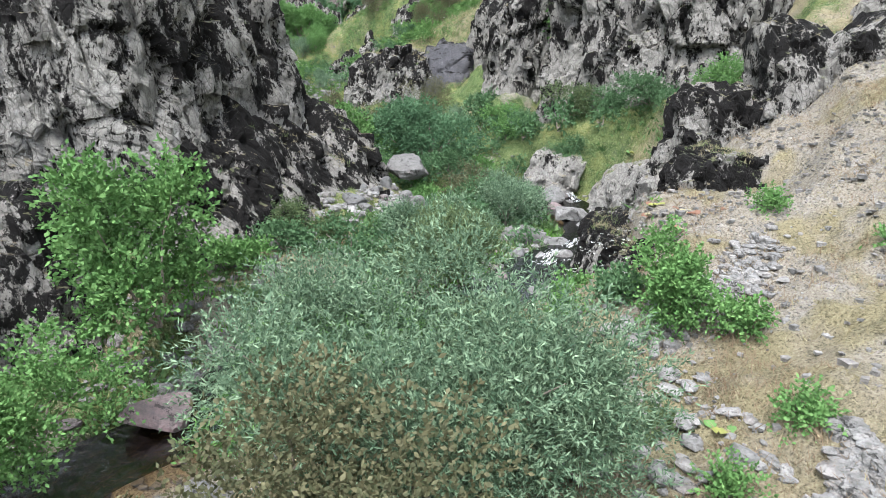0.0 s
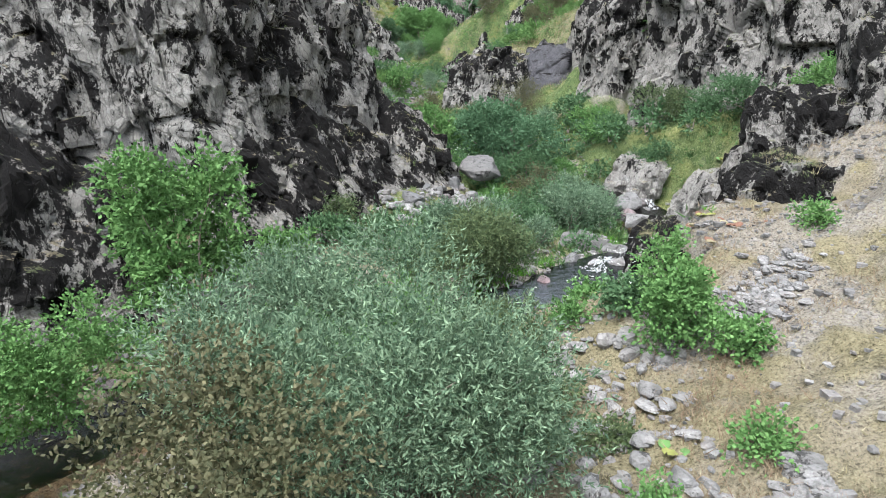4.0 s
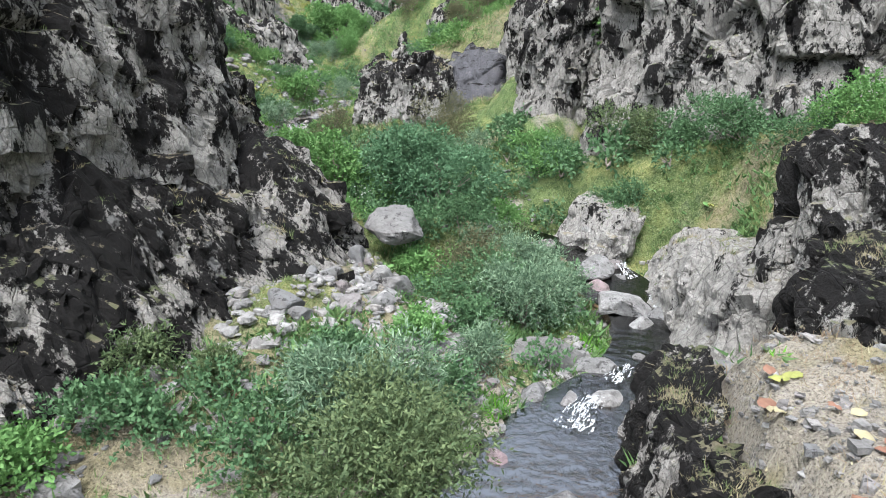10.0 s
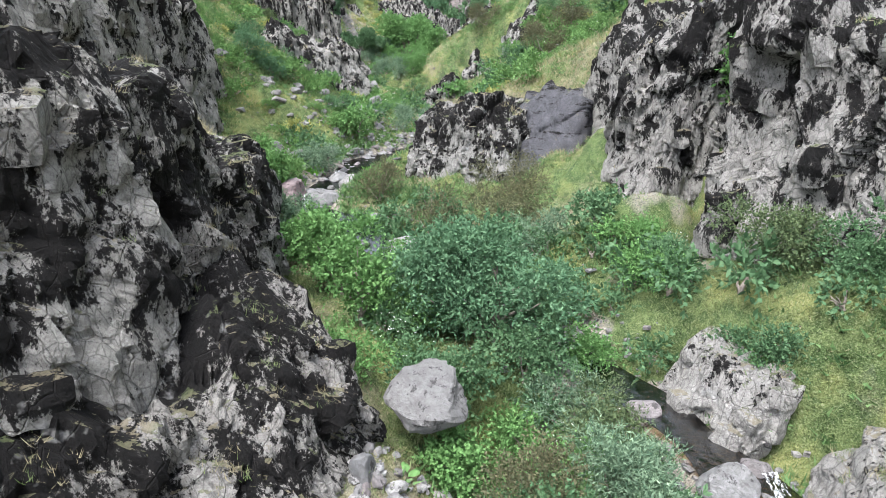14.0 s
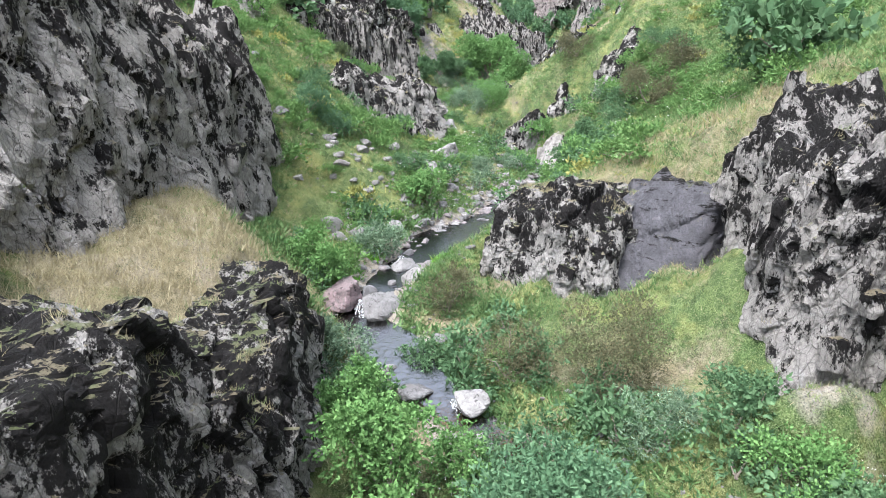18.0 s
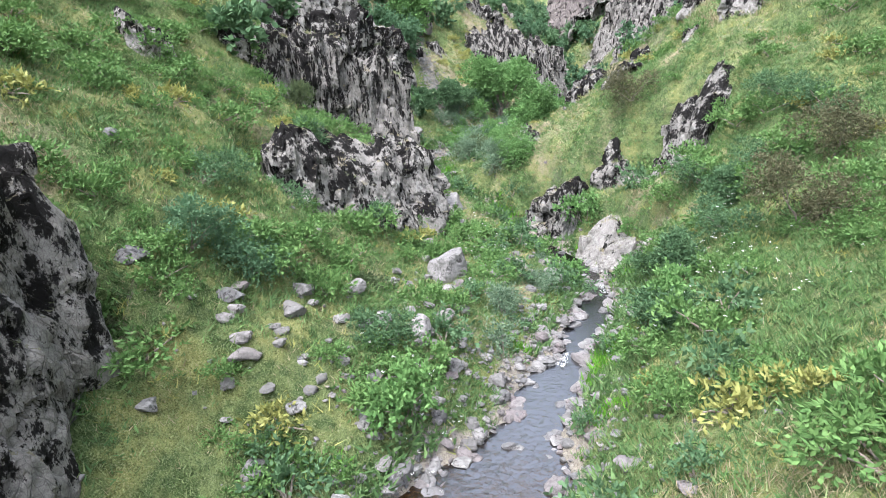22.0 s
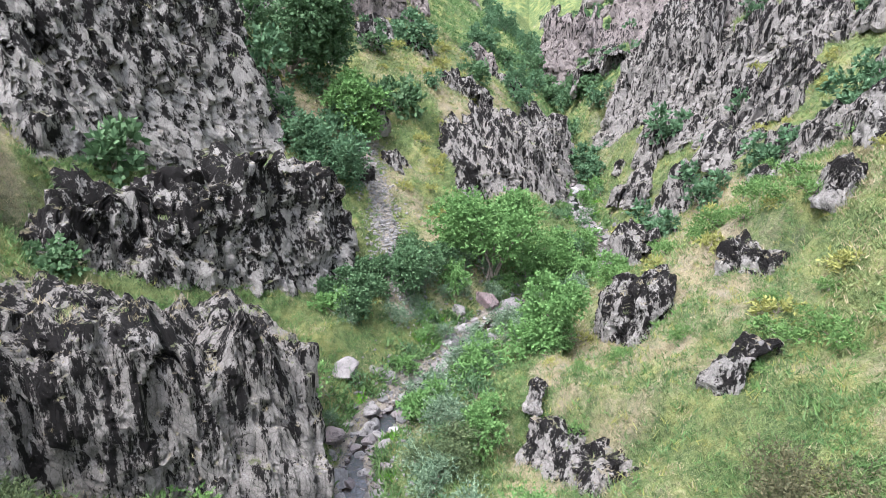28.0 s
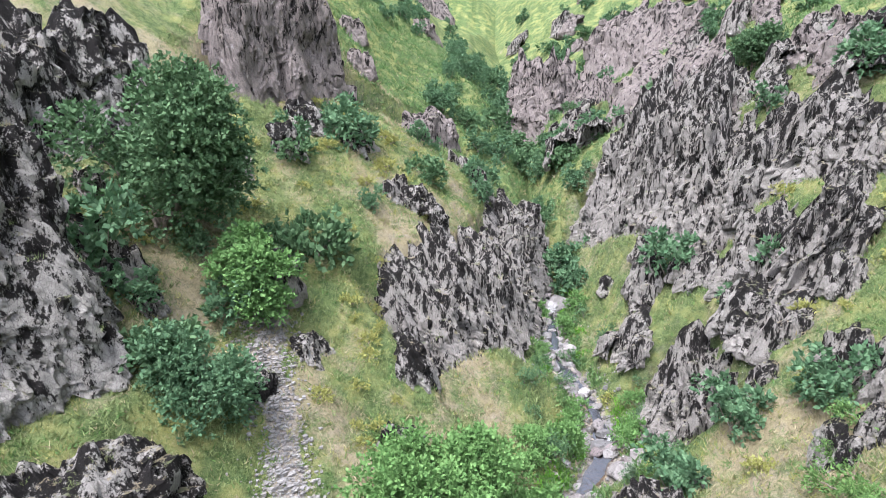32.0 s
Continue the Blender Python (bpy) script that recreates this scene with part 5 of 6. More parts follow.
plant(5.1, 24.6, 0.7, 0.6, 0.8, 4000, (0.2, 0.02), LEAF_FRESH, "tall green reeds beside pale rock", seed=25, name="reeds")
for k, (x, y, r, h, kind) in enumerate(((-1.4, 10.9, 0.9, 1.1, 0), (-0.4, 10.2, 0.9, 0.9, 0), (0.5, 11.2, 0.7, 0.8, 2), (-2.4, 9.6, 1.0, 1.0, 0), (-1.2, 12.0, 0.9, 1.0, 0), (0.3, 9.6, 0.6, 0.6, 2), (-3.4, 8.6, 1.0, 1.0, 0), (-4.3, 12.3, 0.6, 0.5, 0), (-3.5, 13.1, 0.6, 0.5, 1), (-5.2, 11.4, 0.5, 0.4, 0), (-3.9, 14.3, 0.5, 0.5, 2), (-2.6, 11.5, 0.9, 0.9, 0), (-3.4, 10.4, 0.9, 0.8, 0), (-2.0, 13.4, 1.0, 1.0, 1), (-3.0, 14.6, 0.5, 0.5, 2), (-1.3, 15.9, 0.5, 0.45, 1), (0.6, 15.6, 0.5, 0.6, 1), (-0.3, 14.2, 0.7, 0.7, 0), (0.9, 10.8, 0.7, 0.7, 2), (2.7, 10.6, 0.5, 0.28, 0), (-0.2, 17.2, 0.5, 0.45, 0), (0.9, 18.4, 0.6, 0.6, 1), (2.9, 9.6, 0.35, 0.3, 1), (-1.6, 23.9, 1.2, 0.9, 1), (0.6, 23.6, 1.1, 0.9, 0), (-3.0, 29.4, 1.2, 1.0, 1), (1.8, 24.2, 1.0, 1.0, 2), (-1.4, 29.6, 1.2, 0.9, 0))):
    plant(x, y, r, r * 0.9, h, 3600, ((0.09, 0.05), (0.08, 0.05), (0.09, 0.03))[kind], (LEAF_FRESH, LEAF_DEEP, LEAF_OLIVE)[kind], ("low fresh green herbs beside the stream", "low dark green bramble beside the stream", "low olive-brown scrub beside the stream")[kind], seed=200 + k, name=("herb_clump", "bramble", "shrub")[kind])
def broad_leaf(mat, seed):
    """A drooping rhubarb-like leaf, its stalk's foot at 0."""
    n = 7
    u, v = np.meshgrid(np.linspace(0, 1, n), np.linspace(-1, 1, n), indexing="ij")
    u, v = u.ravel(), v.ravel()
    wd = 0.2 * np.sin(np.pi * (0.12 + 0.85 * u)) ** 0.7
    x = 0.12 + 0.36 * u
    z = 0.10 + 0.10 * np.sin(u * 2.2) - 0.05 * v * v + 0.03 * vnoise(np.stack([u * 4, v * 3, 0 * u + seed], 1), seed)
    return fast_mesh("leaf", np.stack([x, v * wd, z], 1), grid_faces(n, n), mat)


BROAD = [broad_leaf(LEAF_FRESH, 1), broad_leaf(BLADE_YELLOW, 2), broad_leaf(leaf_material("withered_red_leaf", (0.18, 0.09, 0.06), (0.28, 0.16, 0.11)), 3), broad_leaf(BLADE_DRY, 4)]
g10 = np.random.default_rng(41)
for k, (x, y, kinds) in enumerate(((4.25, 13.1, (0, 0, 0, 1)), (4.7, 13.5, (1, 2, 1)), (4.5, 12.9, (1, 2, 3)), (4.9, 11.8, (2, 3, 2)), (4.5, 11.0, (2, 2, 3)), (5.6, 11.6, (2, 2)), (5.0, 12.6, (3, 2)), (6.4, 22.4, (0, 0, 1)), (7.4, 24.0, (1, 0, 1)), (-1.4, 21.0, (0, 0, 0, 3)), (-2.6, 14.4, (2, 3, 2)), (-2.2, 13.9, (2, 2, 3)), (4.6, 8.3, (2, 2, 3)), (3.2, 6.2, (0, 0, 1)), (-12.4, 45.6, (0, 0, 0, 0)), (-5.6, 24.4, (2, 3)))):
    root = thing("rhubarb_plant", x, y, float(ground([x], [y])[0]) - 0.02, ("broad-leaved green rhubarb plant on gravel" if 0 in kinds else "withered reddish broad-leaved rhubarb plant on gravel"), "plant", "broad-leaved plants")
    for i, kd in enumerate(kinds):
        lf = part("leaf", BROAD[kd], root)
        s = g10.uniform(0.36, 0.6)
        lf.matrix_basis = pose(0, 0, 0, g10.normal(0, 8), g10.normal(0, 8), 360 * i / len(kinds) + g10.uniform(-25, 25)) @ Matrix.Diagonal((s, s, s, 1))
for k, (x, y, r, h, kind) in enumerate(((2.7, 22.0, 0.8, 1.2, 3), (2.1, 23.4, 0.9, 1.4, 2), (1.2, 24.4, 0.9, 1.3, 3), (0.3, 25.0, 1.0, 1.2, 1), (2.8, 20.6, 0.7, 0.9, 3), (1.3, 22.4, 0.9, 1.1, 0), (-0.6, 22.0, 0.9, 1.0, 0), (1.0, 20.2, 0.8, 1.2, 2), (0.4, 27.4, 0.9, 1.2, 1), (1.5, 26.4, 0.8, 1.1, 0), (-1.8, 27.6, 1.0, 1.3, 1), (-2.6, 26.4, 1.0, 1.2, 0), (-3.8, 28.8, 1.0, 1.6, 0), (2.6, 29.6, 1.0, 0.9, 0), (4.0, 28.0, 1.0, 0.9, 1), (2.0, 31.0, 0.9, 0.9, 1), (0.2, 30.4, 1.0, 1.3, 3))):
    plant(x, y, r, r * 0.9, h, 4200, ((0.09, 0.05), (0.08, 0.05), (0.08, 0.03), (0.11, 0.026))[kind], (LEAF_FRESH, LEAF_DEEP, LEAF_OLIVE, LEAF_WILLOW)[kind], ("fresh green shrub on the valley floor", "dark green bramble on the valley floor", "olive-brown scrub on the valley floor", "grey-green willow bush on the valley floor")[kind], seed=420 + k, name=("shrub", "bramble", "shrub", "willow_bush")[kind], group="thicket of the valley floor")
# middle of the ravine
plant(-1.2, 32.6, 1.6, 1.3, 2.8, 20000, (0.07, 0.025), LEAF_THORN, "feathery brownish tamarisk bush", seed=26, lobes=9, name="tamarisk_bush")
plant(-3.8, 33.4, 1.0, 0.9, 2.1, 6000, (0.08, 0.03), LEAF_THORN, "feathery brownish tamarisk bush", seed=27, name="tamarisk_bush")
plant(-6.6, 36.2, 0.85, 0.75, 1.7, 5000, (0.08, 0.03), LEAF_THORN, "brownish bush between stream boulders", seed=28, name="tamarisk_bush")
plant(-8.6, 31.6, 1.0, 0.9, 1.5, 6000, (0.12, 0.04), LEAF_WILLOW, "grey-green willow bush under a rock", seed=29, name="willow_bush")
plant(-7.0, 29.8, 1.1, 0.9, 1.6, 7000, MID, LEAF_FRESH, "bright green shrub under a rock", seed=30)
plant(-11.6, 36.6, 1.2, 1.0, 1.7, 7000, MID, LEAF_FRESH, "bright green shrub beside a boulder", seed=31)
plant(-10.9, 40.0, 1.1, 0.9, 1.3, 6000, (0.12, 0.04), LEAF_WILLOW, "grey-green willow bush beside a pool", seed=32, name="willow_bush")
plant(-6.2, 33.6, 1.2, 0.9, 1.0, 6000, (0.1, 0.05), LEAF_DEEP, "dense green thicket along the stream", seed=33)
plant(-17.6, 45.8, 1.3, 1.1, 1.6, 7000, (0.1, 0.04), LEAF_TREE, "grey-green shrub on a grassy slope", seed=34)
plant(-16.4, 47.0, 1.0, 0.9, 1.1, 5000, (0.1, 0.04), LEAF_TREE, "grey-green shrub on a grassy slope", seed=35)
plant(-3.9, 54.8, 1.2, 1.0, 1.5, 7000, MID, LEAF_DEEP, "green shrub with white flower heads", seed=36)
plant(-0.9, 53.8, 1.7, 1.4, 2.6, 10000, (0.1, 0.04), LEAF_THORN, "feathery brownish tamarisk bush on a green slope", seed=37, name="tamarisk_bush")
plant(0.5, 57.0, 1.7, 1.4, 2.3, 9000, (0.1, 0.04), LEAF_THORN, "feathery brownish tamarisk bush on a green slope", seed=38, name="tamarisk_bush")
plant(-2.3, 59.0, 1.5, 1.2, 1.3, 7000, MID, LEAF_DEEP, "dense green shrub on a slope", seed=39)
plant(-4.6, 51.6, 1.3, 1.1, 1.0, 6000, MID, LEAF_DEEP, "dense green shrub by the stream", seed=40)
for k, (x, y, r, h, kind) in enumerate(((-2.6, 56.6, 1.5, 1.3, 0), (-1.0, 59.6, 1.6, 1.3, 0), (0.8, 60.6, 1.6, 1.2, 0), (-3.4, 61.2, 1.3, 1.1, 0), (-0.6, 62.6, 1.5, 1.2, 0), (-5.0, 57.2, 0.9, 0.8, 0), (-12.6, 47.8, 1.0, 0.9, 0), (-14.6, 50.6, 1.1, 0.9, 1), (-18.6, 52.0, 1.3, 1.0, 0), (-17.0, 56.4, 1.2, 0.8, 0), (-20.6, 57.4, 1.3, 0.9, 0), (-19.4, 48.6, 1.4, 1.1, 0), (-10.2, 53.6, 0.6, 0.8, 2), (-9.4, 56.8, 0.7, 0.7, 2), (-9.0, 60.4, 0.7, 0.7, 2), (-11.4, 62.8, 0.8, 0.8, 2))):
    plant(x, y, r, r * 0.9, h, 4200, ((0.09, 0.05), (0.09, 0.045), (0.11, 0.026))[kind], (LEAF_DEEP, LEAF_OLIVE, LEAF_WILLOW)[kind], ("dense dark green bramble on a grassy slope", "olive-brown scrub on a grassy slope", "low grey-green willow bush between stream stones")[kind], seed=520 + k, name=("bramble", "shrub", "willow_bush")[kind], group="scrub of the green slopes")
plant(6.2, 32.6, 2.1, 1.9, 3.4, 14000, (0.14, 0.09), LEAF_FRESH, "broad green tree above a rock buttress", "tree", "tree", seed=41, trunk=0.25, lobes=10)
plant(3.6, 46.0, 2.2, 2.0, 3.2, 12000, (0.14, 0.09), LEAF_DEEP, "broad green tree on a hillside", "tree", "tree", seed=42, trunk=0.25, lobes=10)
plant(-13.9, 70.2, 1.5, 1.3, 2.4, 9000, (0.12, 0.05), LEAF_FRESH, "round light green willow by the stream", seed=43, name="willow_bush")
plant(-7.0, 69.6, 1.6, 1.3, 1.8, 8000, (0.1, 0.04), LEAF_THORN, "feathery brownish tamarisk bush on a ridge", seed=44, name="tamarisk_bush")
plant(-25.4, 63.6, 1.4, 1.2, 1.8, 7000, (0.1, 0.04), LEAF_OLIVE, "olive shrub at a cliff's end", seed=45)
plant(-18.2, 75.0, 1.8, 1.4, 1.6, 9000, (0.12, 0.05), LEAF_OLIVE, "olive thicket hiding the stream", seed=46)
# upper valley
plant(-20.6, 92.6, 3.8, 3.2, 6.2, 24000, (0.22, 0.14), LEAF_FRESH, "big light green tree on the stream bank", "tree", "tree", seed=47, trunk=0.48, lobes=16, spray=0.6, thick=0.1, stems=10)
plant(-16.8, 95.5, 2.2, 1.8, 3.0, 10000, (0.2, 0.12), LEAF_FRESH, "light green shrub on the stream bank", seed=48, spray=0.5)
plant(-15.3, 83.2, 1.9, 1.7, 3.4, 10000, (0.17, 0.11), LEAF_FRESH, "light green round tree on a ridge", "tree", "tree", seed=49, trunk=0.25, lobes=9)
plant(-24.8, 86.0, 2.2, 1.8, 2.8, 11000, (0.18, 0.12), LEAF_DEEP, "dark green thicket under a cliff", seed=50)
plant(-26.2, 82.6, 1.8, 1.5, 2.4, 9000, (0.18, 0.12), LEAF_DEEP, "dark green thicket under a cliff", seed=51)
plant(-24.0, 89.6, 2.0, 1.7, 2.4, 9000, (0.18, 0.12), LEAF_DEEP, "dark green thicket under a cliff", seed=52)
plant(-38.0, 98.4, 5.0, 4.2, 9.0, 30000, (0.3, 0.2), LEAF_DEEP, "big dark green walnut tree in a gully", "tree", "tree", seed=53, trunk=0.244, lobes=18, spray=0.8, thick=0.14, stems=10, z=16.8)
plant(-32.4, 98.2, 2.6, 2.3, 4.2, 12000, (0.24, 0.16), LEAF_FRESH, "rounded green tree beside a scree chute", "tree", "tree", seed=54, trunk=0.32, lobes=10, spray=0.6)
plant(-31.4, 91.2, 2.5, 2.2, 5.6, 14000, (0.22, 0.14), LEAF_TREE, "tall green tree beside a scree chute", "tree", "tree", seed=55, trunk=0.40, lobes=11, spray=0.6, z=9.9)
plant(-2.0, 136.5, 2.6, 2.3, 4.2, 9000, (0.3, 0.2), LEAF_DEEP, "lone dark green tree on a hillside", "tree", "tree", seed=56, trunk=0.36, spray=0.6)


# shrubs repeated over the hillsides
def scatter_plants(proto, places, lo, hi, seed):
    g2 = np.random.default_rng(seed)
    first = True
    for x, y in places:
        z = float(ground([x], [y])[0]) - 0.05
        s = g2.uniform(lo, hi)
        m = pose(x, y, z, 0, 0, g2.uniform(0, 360)) @ Matrix.Diagonal((s, s, s * g2.uniform(0.85, 1.2), 1))
        if first:
            proto.matrix_basis = m
            first = False
        else:
            c = copy_thing(proto, Matrix.Identity(4))
            c.matrix_basis = m


def places(seed, n, x0, x1, y0, y1, keep=None):
    g3 = np.random.default_rng(seed)
    xs, ys = g3.uniform(x0, x1, n), g3.uniform(y0, y1, n)
    z, d, dx, w = ground_base(xs, ys)
    ok = d > w + 0.4
    if keep is not None:
        ok &= keep(xs, ys, d, dx)
    return list(zip(xs[ok], ys[ok]))


fern = plant(0, 0, 0.55, 0.55, 0.5, 900, (0.16, 0.04), LEAF_FERN, "tuft of light green fern on the slope", "fern", "fern", seed=60, z=0, group="ferns on the slope")
scatter_plants(fern, places(1, 70, -30, -11, 38, 66) + places(2, 40, -5, 8, 40, 70) + places(3, 30, -15, 2, 72, 96), 0.6, 1.4, 1)
herb = plant(0, 0, 0.5, 0.5, 0.55, 460, (0.13, 0.065), LEAF_DEEP, "low green herb clump", "herb", "herb_clump", seed=61, z=0, group="herbs of the valley floor")
scatter_plants(herb, places(4, 200, -9, 7, 14, 36, lambda x, y, d, dx: (d < 6) & ~((x < 2) & (y < 22)) & ~((dx > 0) & (y < 25))) + places(5, 80, -20, -3, 36, 70, lambda x, y, d, dx: d < 5) + places(6, 130, -26, -8, 70, 125, lambda x, y, d, dx: d < 5), 0.7, 1.6, 2)
wild = plant(0, 0, 0.6, 0.6, 0.8, 1300, (0.13, 0.03), LEAF_WILLOW, "small grey-green willow bush along the stream", "shrub", "willow_bush", seed=62, z=0, group="willows along the stream")
scatter_plants(wild, places(7, 40, -14, 6, 28, 66, lambda x, y, d, dx: d < 3) + places(8, 26, -26, -10, 68, 120, lambda x, y, d, dx: d < 4) + places(27, 110, -28, -14, 70, 96, lambda x, y, d, dx: d < 4.5), 0.7, 1.5, 3)
dark = plant(0, 0, 1.2, 1.2, 1.6, 1000, (0.24, 0.15), LEAF_DEEP, "dark green shrub on a far slope", "shrub", "shrub", seed=63, z=0, group="shrubs on far slopes")
scatter_plants(dark, places(9, 60, -62, -20, 118, 230, lambda x, y, d, dx: d < 16) + places(10, 30, -20, 30, 120, 230) + places(11, 26, -50, -22, 50, 110, lambda x, y, d, dx: d > 12) + places(12, 14, 4, 24, 40, 100) + places(13, 70, -40, -8, 126, 190, lambda x, y, d, dx: d < 9), 0.7, 2.2, 4)
bank = plant(0, 0, 1.0, 1.0, 1.4, 1800, (0.16, 0.09), LEAF_FRESH, "light green leafy shrub beside the stream", "shrub", "shrub", seed=64, z=0, group="shrubs along the upper stream")
scatter_plants(bank, places(14, 46, -27, -12, 76, 104, lambda x, y, d, dx: (d < 6) & (d > 1.5)) + places(15, 110, -26, -8, 74, 124, lambda x, y, d, dx: (d < 3.0) & (d > 1.0)) + places(16, 26, -20, -4, 44, 68, lambda x, y, d, dx: (d < 4) & (d > 1.4)), 0.5, 1.3, 5)
copse = plant(0, 0, 1.5, 1.5, 2.2, 1500, (0.26, 0.16), LEAF_TREE, "dark green thicket in the upper gorge", "shrub", "thicket", seed=67, z=0, group="thickets of the upper gorge")
scatter_plants(copse, places(24, 200, -60, 0, 126, 215, lambda x, y, d, dx: d < 13) + places(28, 80, -75, 35, 150, 265) + places(25, 26, -14, 14, 96, 130, lambda x, y, d, dx: d > 5) + places(26, 14, -46, -30, 84, 122), 0.5, 1.8, 8)
mound = plant(0, 0, 0.9, 0.9, 0.7, 1300, (0.13, 0.06), LEAF_FERN, "low mound of lush green herbs on the slope", "plant", "leafy_plant", seed=65, z=0, group="lush mounds on the slopes")
scatter_plants(mound, places(17, 100, -5, 12, 42, 72) + places(18, 160, -32, -11, 38, 68) + places(19, 40, -14, 6, 74, 100), 0.5, 1.4, 6)
bracken = plant(0, 0, 0.55, 0.55, 0.38, 500, (0.16, 0.06), BLADE_YELLOW, "yellowing bracken tuft on the slope", "fern", "fern", seed=66, z=0, group="yellow ferns on the slopes")
scatter_plants(bracken, places(20, 30, -32, -12, 38, 68) + places(21, 24, -5, 10, 40, 70) + places(22, 50, -16, 8, 70, 120) + places(23, 50, -40, -22, 94, 122), 0.6, 1.5, 7)


# ---- grass and herbs ----
def grass(name, label, xs, ys, height, width, blades, mat, seed, lean=0.5, zs=None):
    g4 = np.random.default_rng(seed)
    n = len(xs)
    zs = ground(xs, ys) if zs is None else zs
    root = xyz(xs, ys, zs - 0.03)
    size = height * g4.uniform(0.5, 1.3, n)
    d = g4.normal(0, lean, (n, blades, 3))
    d[..., 2] = 1
    d = unit(d).reshape(-1, 3)
    base = (root[:, None] + np.concatenate([g4.normal(0, 0.4, (n, blades, 2)), np.zeros((n, blades, 1))], 2) * size[:, None, None]).reshape(-1, 3)
    ln = (size[:, None] * g4.uniform(0.5, 1.1, (n, blades))).ravel()[:, None]
    wd = (np.repeat(np.broadcast_to(width, n), blades) * g4.uniform(0.6, 1.4, n * blades))[:, None]
    side = unit(np.cross(d, unit(g4.normal(0, 1, d.shape))))
    V = np.stack([base - side * wd * 0.5, base + side * wd * 0.5, base + d * ln], 1).reshape(-1, 3)
    return tagged(new(name, fast_mesh(name, V, np.arange(len(V)).reshape(-1, 3), mat, False)), label, "grass", kind="stuff")


def region(seed, n, x0, x1, y0, y1, kind):
    g5 = np.random.default_rng(seed)
    xs, ys = g5.uniform(x0, x1, n), g5.uniform(y0, y1, n)
    xs = xs + creek(ys)[0]
    dry, stony, lush = cover(xs, ys)
    z, d, dx, w = ground_base(xs, ys)
    y_far = (ys > 36) | (dx < 0)
    p = {"dry": dry * (1 - 0.75 * stony), "green": np.maximum(1 - dry, np.where(y_far, 0.35, 0.0)) * (1 - 0.85 * stony), "lush": (1 - dry) * (1 - stony) * lush}[kind]
    k = (g5.random(n) < p) & (d > w + 0.15)
    return xs[k], ys[k]


grass("dry_grass", "bleached straw-coloured grass on stony slopes", *region(1, 60000, -10, 13, -2, 38, "dry"), 0.13, 0.012, 5, BLADE_DRY, 1, lean=0.9)
grass("green_grass", "short green grass on the ravine floor", *region(2, 70000, -10, 11, 2, 38, "green"), 0.18, 0.018, 6, BLADE_GREEN, 2, lean=0.7)
grass("lush_herbs", "lush leafy herbs on the ravine floor", *region(8, 60000, -6, 5, 5, 38, "lush"), 0.3, 0.07, 5, BLADE_LUSH, 8, lean=0.9)
grass("dry_grass", "bleached straw-coloured grass on hillsides", *region(3, 60000, -22, 18, 36, 84, "dry"), 0.26, 0.026, 6, BLADE_DRY, 3, lean=0.8)
grass("green_grass", "green grass on hillsides", *region(4, 110000, -22, 18, 36, 84, "green"), 0.25, 0.026, 5, BLADE_GREEN, 4, lean=0.7)
grass("lush_herbs", "lush leafy herbs on the slopes", *region(5, 110000, -22, 16, 36, 84, "lush"), 0.3, 0.04, 8, BLADE_LUSH, 5, lean=0.9)
grass("fern_fronds", "light green fern fronds and leafy herbs on the slopes", *region(41, 24000, -22, 16, 38, 72, "lush"), 0.26, 0.034, 14, LEAF_FERN, 41, lean=1.0)
grass("fern_fronds", "leafy herbs on upper slopes", *region(42, 12000, -20, 20, 72, 128, "lush"), 0.32, 0.05, 13, LEAF_FERN, 42, lean=1.0)
grass("yellow_herbs", "yellowing herb tufts on the slopes", *region(9, 12000, -24, 18, 40, 125, "dry"), 0.4, 0.03, 14, BLADE_YELLOW, 10, lean=0.9)
grass("dry_grass", "bleached straw-coloured grass on far slopes", *region(6, 40000, -32, 24, 84, 140, "dry"), 0.36, 0.05, 5, BLADE_DRY, 6, lean=0.8)
grass("green_grass", "green grass on far slopes", *region(7, 70000, -32, 24, 84, 140, "green"), 0.36, 0.06, 5, BLADE_GREEN, 7, lean=0.8)

grass("green_grass", "green grass on high slopes", *region(14, 60000, 17, 40, 54, 100, "green"), 0.34, 0.05, 5, BLADE_GREEN, 14, lean=0.8)
grass("dry_grass", "bleached straw-coloured grass on high slopes", *region(15, 60000, 17, 40, 54, 100, "dry"), 0.34, 0.045, 5, BLADE_DRY, 15, lean=0.8)
grass("green_grass", "coarse green grass at the valley's head", *region(16, 40000, -50, 50, 130, 200, "green"), 0.6, 0.13, 4, BLADE_LUSH, 16, lean=0.8)
grass("dry_grass", "coarse straw-coloured grass at the valley's head", *region(17, 9000, -50, 50, 130, 200, "dry"), 0.6, 0.11, 4, BLADE_DRY, 17, lean=0.8)
gx, gy2 = region(18, 26000, 0.5, 12, 1, 22, "dry")
gk = fbm(xyz(gx, gy2) * 0.8, 3, 66) > 0.0
grass("dry_grass", "rusty dried stalks on a dusty slope", gx[gk], gy2[gk], 0.2, 0.009, 7, BLADE_RUST, 18, lean=0.8)

g9 = np.random.default_rng(99)
tx, ty = np.concatenate([g9.uniform(-15, -8.4, 5200), g9.uniform(-5.5, 5, 3000)]), np.concatenate([g9.uniform(25, 34.5, 5200), g9.uniform(38.5, 43, 3000)])
grass("tall_dry_grass", "tall bleached straw on a rock terrace", tx, ty, 0.34, 0.016, 6, BLADE_DRY, 33, lean=0.6)


